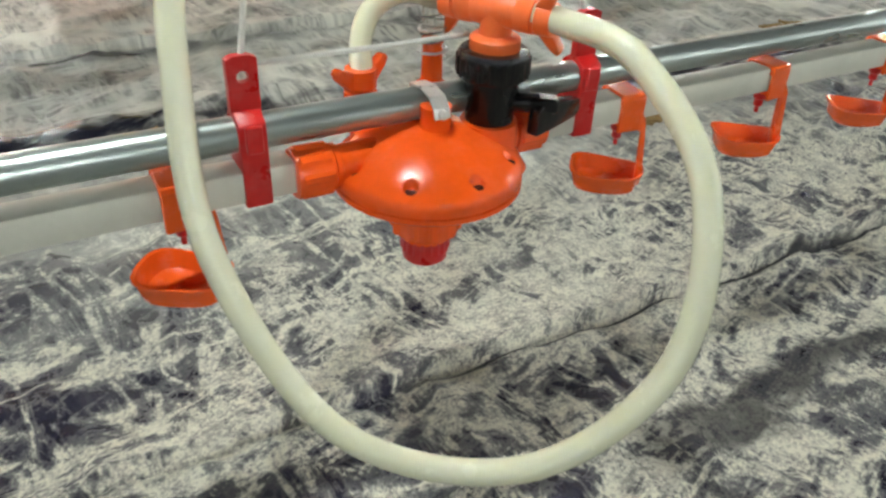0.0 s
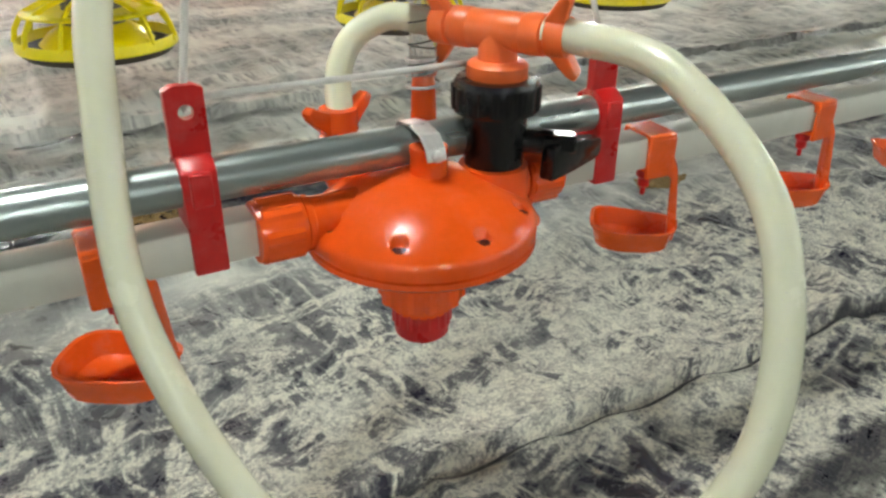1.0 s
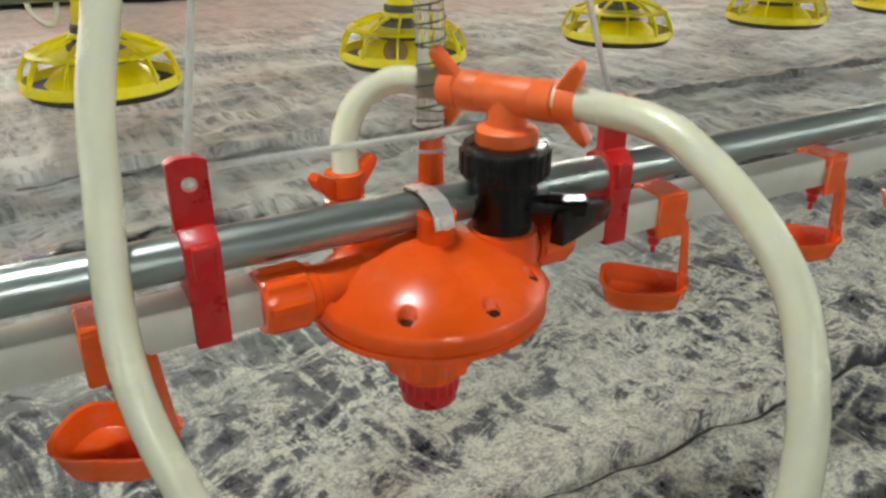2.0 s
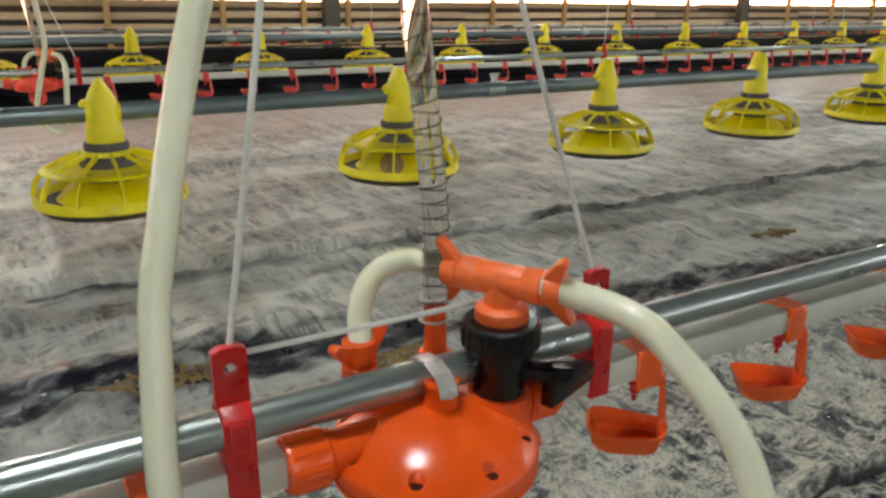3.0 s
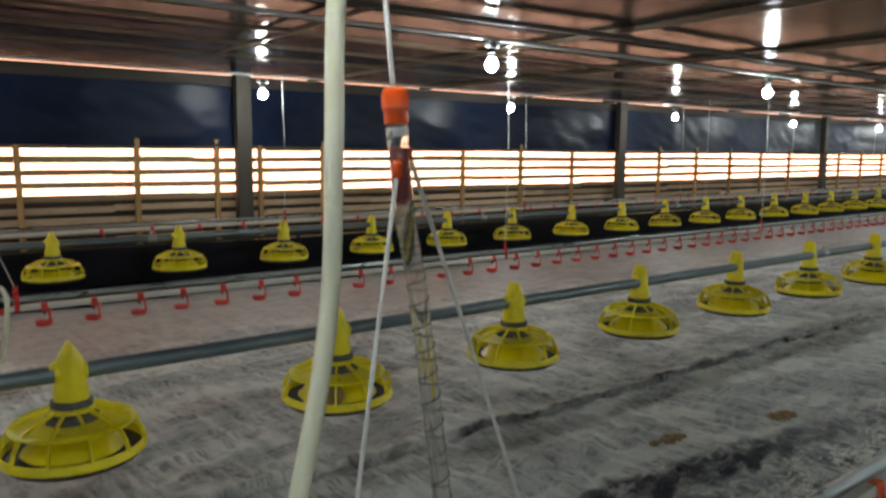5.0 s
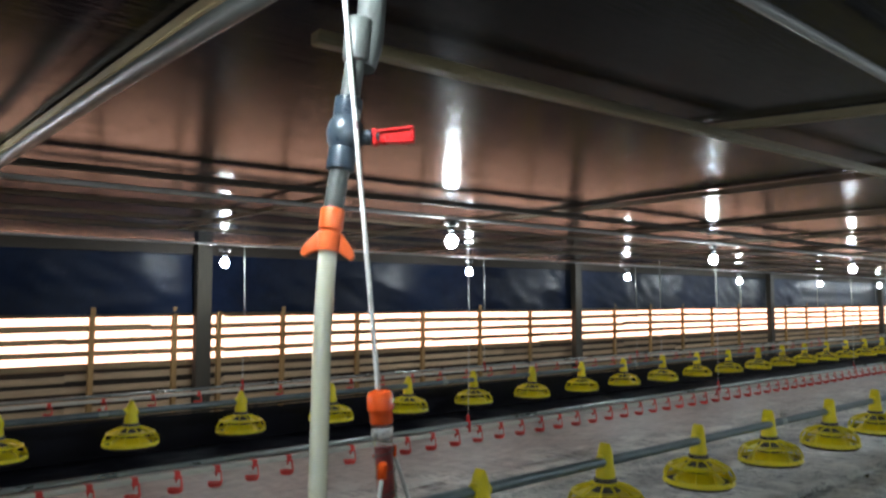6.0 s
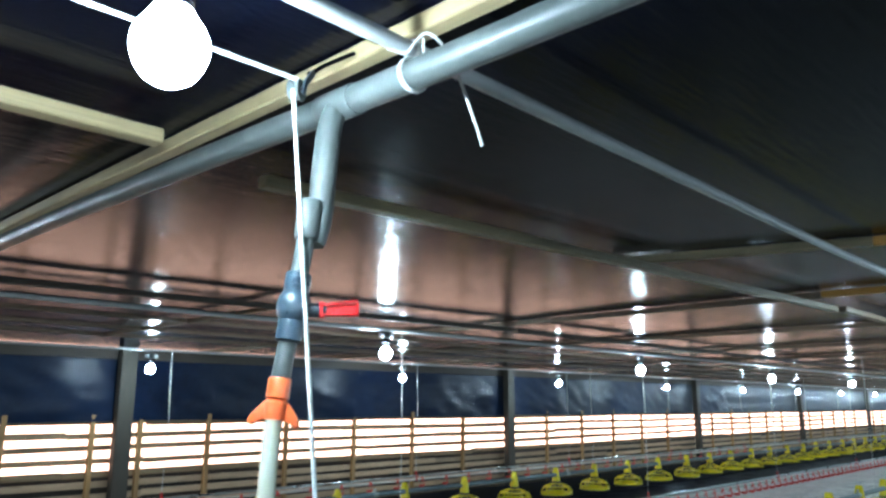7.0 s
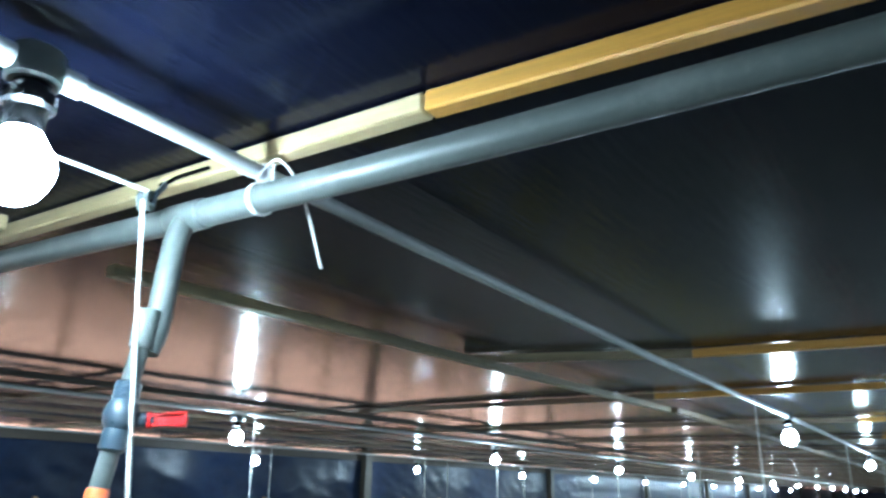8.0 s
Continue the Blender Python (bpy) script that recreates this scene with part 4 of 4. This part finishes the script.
    clip = Geo().rod([(0.024 + 0.0115 * math.cos(k * 0.5), 0.042 + 0.0115 * math.sin(k * 0.5), 0.072 + 0.0008 * k + 0.0016 * math.sin(k * 0.31)) for k in range(36)], 0.0011, 6)
    part("spring_clip", clip, ZINC, reg, "coiled wire clip")
    part("seat_arm", Geo().rod(smooth_path([(0.012, 0.02, 0.014), (0.018, 0.034, 0.024), (0.024, 0.042, 0.040)], 4), 0.009, 14), ORANGE, reg)
    return reg


build_regulator((0.733, 1.155, 0.346), ORANGE, "orange")
build_regulator((0.733 + REG2, WATER2_Y - 0.012, 0.346 + WATER2_DZ), REG_RED, "dusty red")


def build_hoses(dx, dy, dz, group, front=False):
    off = Vector((dx, dy, dz))
    supply = [(0.6765, 1.270, 1.175), (0.6725, 1.270, 1.142), (0.6685, 1.272, 1.06), (0.6665, 1.272, 0.97), (0.659, 1.268, 0.83), (0.638, 1.258, 0.725), (0.600, 1.237, 0.61), (0.572, 1.203, 0.52), (0.557, 1.178, 0.455), (0.551, 1.120, 0.335), (0.606, 1.038, 0.217), (0.707, 0.958, 0.209), (0.794, 0.927, 0.292), (0.828, 0.963, 0.399), (0.826, 1.042, 0.459), (0.808, 1.104, 0.4685), (0.798, 1.125, 0.468)]
    if front:  # the other line's hose hangs down before its regulator
        supply = [(0.735, 1.10, 1.20), (0.742, 1.07, 1.00), (0.748, 1.056, 0.845), (0.764, 1.056, 0.68), (0.778, 1.056, 0.514), (0.752, 1.052, 0.40), (0.722, 1.045, 0.284), (0.740, 1.02, 0.215), (0.800, 0.985, 0.205)] + supply[-4:]
    ob = solid("supply_hose", Geo().rod([p + off for p in smooth_path(supply, 10)], 0.0097, 22), HOSE, "milky braided plastic hose looping down to the tee", "hose", group, sharp=80)
    short = [(0.771, 1.179, 0.4655), (0.757, 1.204, 0.4665), (0.742, 1.222, 0.466), (0.722, 1.231, 0.453), (0.708, 1.225, 0.432), (0.703, 1.213, 0.405), (0.703, 1.212, 0.385)]
    solid("short_hose", Geo().rod([p + off for p in smooth_path(short, 8)], 0.0090, 20), HOSE, "short white hose bent from tee to outlet", "hose", group, sharp=80)
    # braid: fine spiral threads that show through the wall of the hose
    g = Geo()
    path = [p + off for p in smooth_path(supply, 40)]
    for turn in (1, -1):
        up, pts = None, []
        for i, p in enumerate(path):
            d = (path[min(i + 1, len(path) - 1)] - path[max(i - 1, 0)]).normalized()
            up = d.orthogonal().normalized() if up is None else (up - d * up.dot(d)).normalized()
            a = turn * i * 0.9
            pts.append(p + (up * math.cos(a) + d.cross(up) * math.sin(a)) * 0.00948)
        g.rod(pts, 0.0005, 4)
    part("braid", g, PVC_W, ob, "white reinforcing threads")


def build_sight_tube(dx, dy, dz):
    t = thing("sight_tube", (dx, dy, dz), "clear plastic sight tube with coiled wire and orange cap", "tube", "sight tubes")
    line = smooth_path([(0.757, 1.197, 0.432), (0.757, 1.197, 0.49), (0.7525, 1.197, 0.54), (0.744, 1.197, 0.61), (0.7275, 1.197, 0.728), (0.712, 1.197, 0.83), (0.698, 1.197, 0.90), (0.690, 1.198, 0.98)], 8)
    n = len(line)
    g = Geo().rod(line, 0.0095, 18, False).rod(line, 0.0080, 18, False)
    ob = part("clear_wall", g, CLEAR, t)
    coil, turns = [], 30
    for i in range(turns * 12 + 1):
        s = i / (turns * 12) * (n - 1)
        k = min(int(s), n - 2)
        p = line[k].lerp(line[k + 1], s - k)
        a = 2 * math.pi * i / 12
        coil.append(p + Vector((math.cos(a), math.sin(a), 0)) * 0.0103)
    part("coil", Geo().rod(coil, 0.0006, 5), WIRE, t, "dark wire coil")
    top = along((0.690, 1.198, 0.982), (0.6865, 1.199, 1.030))
    part("cap", Geo().lathe([(0.0105, 0.0), (0.0112, 0.002), (0.0112, 0.012), (0.0128, 0.014), (0.0128, 0.026), (0.0108, 0.031), (0.006, 0.033), (0.0, 0.033)], top, 24), ORANGE, t, "orange tube cap")
    part("ring", Geo().lathe([(0.0100, -0.012), (0.0106, -0.011), (0.0106, -0.004), (0.0100, -0.003)], top, 18), ZINC, t)
    part("float", Geo().lathe([(0.0, -0.075), (0.007, -0.07), (0.007, -0.022), (0.0, -0.02)], top, 14), RED, t, "red float inside the tube")
    return t


def build_cords(dx, dy, dz, top):
    o = Vector((dx, dy, dz))
    solid("lifting_cord", Geo().rod([Vector((0.6865, 1.199, 1.014)) + o, Vector(top)], 0.0026, 8), STRING, "white cord lifting the water line from a pulley", "cord", "lifting cords")
    for x, knot in zip(HANG_X, (Vector((0.6815, 1.186, 0.935)) + o, Vector((0.703, 1.197, 0.955)) + o)):
        low = Vector((x, WATER_Y + 0.002, 0.441)) + o
        solid("bridle_cord", Geo().rod([knot, low.lerp(knot, 0.02), low, low + Vector((0.001, -0.0045, -0.004))], 0.0022, 8), STRING, "white cord running from hanger to sight tube", "cord", "bridle cords")
    knot = Vector((0.683, 1.187, 0.940)) + o
    solid("cord_clip", Geo().box((0.010, 0.009, 0.018), Matrix.Translation(knot), 0.003).box((0.006, 0.006, 0.012), Matrix.Translation(knot + Vector((0.019, 0.008, 0.015))), 0.002), ORANGE, "small orange clip joining the cords", "clip", "cord clips")


build_hoses(0, 0, 0, "hoses")
build_sight_tube(0, 0, 0)
build_cords(0, 0, 0, (0.6945, 1.294, 1.549))
D2 = (REG2, WATER2_Y - WATER_Y, WATER2_DZ)
build_hoses(*D2, "hoses", True)
build_sight_tube(*D2)
build_cords(*D2, (0.728 + REG2, 1.292 + D2[1], CEIL_Z - 0.05))


# ---- feeder lines ----
def build_pan(x, y, dz, tabs):
    """A hanging feeder pan: tray, rim, grill ribs, cone, collar and neck round the feed pipe."""
    p = thing("feeder_pan", (x, y, dz), "yellow plastic poultry feeder pan with grill on a feed pipe", "feeder", "feeder pans")
    part("tray", Geo().lathe([(0.0, 0.134), (0.140, 0.135), (0.164, 0.139), (0.174, 0.150), (0.176, 0.157), (0.170, 0.158), (0.148, 0.148), (0.0, 0.147)], None, 40), TRAY, p, "dark feed tray")
    part("feed", Geo().lathe([(0.0, 0.150), (0.10, 0.158), (0.150, 0.163), (0.171, 0.158), (0.165, 0.152), (0.0, 0.146)], None, 32), TRAY, p, "brown feed left in the tray")
    part("rim", Geo().lathe([(0.168, 0.155), (0.181, 0.156), (0.183, 0.159), (0.181, 0.172), (0.177, 0.181), (0.173, 0.180), (0.175, 0.168), (0.169, 0.154)], None, 48), YELLOW, p)
    rib = Geo()
    bends = ((0.179, 0.176), (0.172, 0.204), (0.152, 0.236), (0.110, 0.2575), (0.054, 0.274))
    for a, b in zip(bends, bends[1:]):
        mid, d = Vector(((a[0] + b[0]) / 2, 0, (a[1] + b[1]) / 2)), Vector((b[0] - a[0], 0, b[1] - a[1]))
        rib.box((0.012, 0.006, d.length + 0.004), Matrix.Translation(mid) @ d.to_track_quat("Z", "Y").to_matrix().to_4x4() @ pose(0, 0, 0, 0, 0, 90), 0.001)
    me = rib.mesh("rib", YELLOW)
    for k in range(11):
        r = new("rib", me)
        r.parent = p
        r.matrix_basis = pose(0, 0, 0, 0, 0, 360 / 11 * (k + 0.3))
    part("grill_ring", Geo().lathe([(0.147, 0.2355), (0.157, 0.2335), (0.158, 0.2385), (0.148, 0.2440), (0.141, 0.243)], None, 44), YELLOW, p)
    part("cone_top", Geo().lathe([(0.060, 0.270), (0.057, 0.278), (0.050, 0.281), (0.046, 0.279), (0.056, 0.268)], None, 32), YELLOW, p)
    part("feed_tube", Geo().lathe([(0.072, 0.190), (0.066, 0.262), (0.050, 0.278), (0.044, 0.278), (0.044, 0.190)], None, 28), COLLAR, p, "grey inner feed tube")
    part("feed_cone", Geo().lathe([(0.058, 0.216), (0.074, 0.208), (0.106, 0.189), (0.130, 0.166), (0.125, 0.161), (0.101, 0.182), (0.055, 0.205)], None, 36), YELLOW, p)
    part("collar", Geo().lathe([(0.049, 0.280), (0.0525, 0.282), (0.0525, 0.298), (0.049, 0.301), (0.04, 0.301)], None, 32), COLLAR, p, "dark grey collar")
    neck = Geo()
    levels = ((0.045, 0.045, 0.300), (0.0445, 0.0445, 0.328), (0.040, 0.041, 0.340), (0.037, 0.039, 0.356), (0.035, 0.036, 0.402), (0.025, 0.034, 0.424), (0.010, 0.030, 0.446), (0.003, 0.024, 0.454))
    seg, v, f = 24, [], []
    for rx, ry, z in levels:
        v += [(rx * math.cos(2 * math.pi * k / seg), ry * math.sin(2 * math.pi * k / seg), z) for k in range(seg)]
    for i in range(len(levels) - 1):
        f += [(i * seg + k, i * seg + (k + 1) % seg, (i + 1) * seg + (k + 1) % seg, (i + 1) * seg + k) for k in range(seg)]
    f.append(tuple((len(levels) - 1) * seg + k for k in range(seg)))
    neck.put(v, f)
    part("neck", neck, YELLOW, p)
    part("latch", Geo().prism([(-0.020, 0.372), (-0.050, 0.380), (-0.052, 0.392), (-0.040, 0.404), (-0.020, 0.408)], 0.030, None, 0.003), YELLOW, p)
    part("pipe_sleeve", Geo().lathe([(0.0218, -0.040), (0.0250, -0.040), (0.0250, 0.040), (0.0218, 0.040)], along((0, 0, FEED_Z), (1, 0, FEED_Z)), 22), YELLOW, p)
    if tabs:
        for s in (-1, 1):
            part("adjuster_tab", Geo().box((0.018, 0.012, 0.007), pose(s * 0.063, 0.0, 0.291, 0, 0, 0), 0.002), BLACK, p)
    return p


def build_feed_line(y, dz, x_first, count, before):
    solid("feed_pipe", Geo().rod([(-5.0, y, FEED_Z + dz), (44.0, y, FEED_Z + dz)], 0.0222, 24), FEEDPIPE, "long grey steel feed pipe carrying feeder pans", "pipe", "feed pipes")
    for x in arange(1.845 - 6, 30, 3.0):
        ob = thing("pipe_coupling", (x, y, FEED_Z + dz), "steel clamp joining two feed pipe lengths", "coupling", "pipe couplings")
        part("sleeve", Geo().lathe([(0.0218, -0.03), (0.0245, -0.03), (0.0245, 0.03), (0.0218, 0.03)], pose(0, 0, 0, 0, 90, 0), 20), GALV, ob)
        part("bolt_lug", Geo().box((0.014, 0.02, 0.034), pose(0, 0, 0.03), 0.002).box((0.03, 0.012, 0.008), pose(0, 0, 0.046), 0.001), ZINC, ob)
    for x in (-3.5, 8.4, 16.0, 24.0, 32.0):
        solid("hanging_cord", Geo().rod([(x, y, FEED_Z + dz), (x, y, CEIL_Z - 0.01)], 0.0024, 6), STRING, "thin white cord holding a feed pipe from the ceiling", "cord", "hanging cords")
    plain, tabbed = None, None
    for k in range(-before, count):
        at = (x_first + PAN * k, y + 0.012 * math.sin(k * 5.1), dz)
        if k < 3:
            if plain is None:
                plain = build_pan(*at, False)
            else:
                copy_thing(plain, pose(*at, 1.2 * math.sin(k * 3.0), 0, 0))
        elif tabbed is None:
            tabbed = build_pan(*at, True)
        else:
            copy_thing(tabbed, pose(*at, 1.4 * math.sin(k * 2.2), 0, 0))


build_feed_line(FEED_Y, 0.0, 0.70, 36, 4)
build_feed_line(FEED2_Y, FEED2_DZ, 1.226, 44, 4)
solid("feed_disc", Geo().lathe([(0.0, -0.006), (0.030, -0.006), (0.034, -0.003), (0.034, 0.003), (0.030, 0.006), (0.0, 0.006)], pose(1.43, 2.645, 0.192, 62, 0, -20), 26), STRAW, "round brown disc leaning inside a feeder pan", "disc")

# low black sheet standing behind the far feeders
def build_band():
    xs = graded(((X0, 16.0, 0.08), (16.0, 44.0, 0.5)))
    zs = graded(((-0.01, 0.275, 0.03),))
    v, f = [], []
    for side in (0, 0.004):
        for z in zs:
            v += [(x, 6.15 + side + 0.012 * noise.noise(Vector((x * 1.5, z * 3, 9))) + 0.006 * noise.noise(Vector((x * 6, z * 9, 1))), z + (0.012 * math.sin(x * 1.4) if z > 0.2 else 0)) for x in xs]
    w, k = len(xs), len(xs) * len(zs)
    for j in range(len(zs) - 1):
        for i in range(w - 1):
            q = (j * w + i, j * w + i + 1, (j + 1) * w + i + 1, (j + 1) * w + i)
            f += [q, tuple(a + k for a in q[::-1])]
    b = thing("low_curtain", (0, 0, 0), "low black plastic sheet standing along the floor", "curtain")
    part("sheet", Geo().put(v, f), BAND, b, sharp=80)
    # its foot lies forward over the floor sheet
    ys = graded(((5.52, 6.155, 0.06),))
    xs = graded(((X0, 16.0, 0.10), (16.0, 44.0, 0.5)))
    w = len(xs)
    top = [(x, y + 0.05 * noise.noise(Vector((x * 1.1, 4.0, 0))) * (y < 5.6), max(crease(x, y), -0.004) + 0.016 + 0.008 * noise.noise(Vector((x * 3, y * 5, 2)))) for y in ys for x in xs]
    f = [(j * w + i, j * w + i + 1, (j + 1) * w + i + 1, (j + 1) * w + i) for j in range(len(ys) - 1) for i in range(w - 1)]
    n = len(top)
    part("foot_sheet", Geo().put(top + [(x, y, z - 0.003) for x, y, z in top], f + [tuple(a + n for a in q[::-1]) for q in f]), BAND, b, "black sheet lying forward on the floor", sharp=80)
    part("top_rail", Geo().rod([(X0, 6.152, 0.285), (44, 6.152, 0.285)], 0.009, 10), WOOD_D, b)
    stake = Geo().box((0.03, 0.03, 0.30), None, 0.003).mesh("stake", WOOD_D)
    for x in arange(X0 + 0.5, 40, 1.6):
        s = new("stake", stake)
        s.parent = b
        s.location = (x, 6.19, 0.14)


build_band()


# ---- litter on the sheeting ----
def litter_patch(x, y, rx, ry, seed):
    rng = random.Random(seed)
    g = Geo()
    for k in range(160):
        a, r = rng.uniform(0, 2 * math.pi), math.sqrt(rng.random())
        px, py = x + rx * r * math.cos(a), y + ry * r * math.sin(a)
        s = rng.uniform(0.003, 0.008)
        g.box((s * 2.2, s, s * 0.5), pose(px, py, crease(px, py) + s * 0.2, rng.uniform(-20, 20), rng.uniform(-20, 20), rng.uniform(0, 180)))
    tagged(solid("litter", g, STRAW, "small patch of brown husk litter on the sheet", "litter", "litter patches"), kind="stuff")


for k, (x, y, rx, ry) in enumerate(((0.66, 1.98, 0.10, 0.03), (0.45, 1.80, 0.09, 0.03), (1.06, 1.86, 0.07, 0.03), (1.55, 1.72, 0.06, 0.02), (2.35, 2.05, 0.09, 0.03), (2.9, 1.95, 0.08, 0.03))):
    litter_patch(x, y, rx, ry, k)
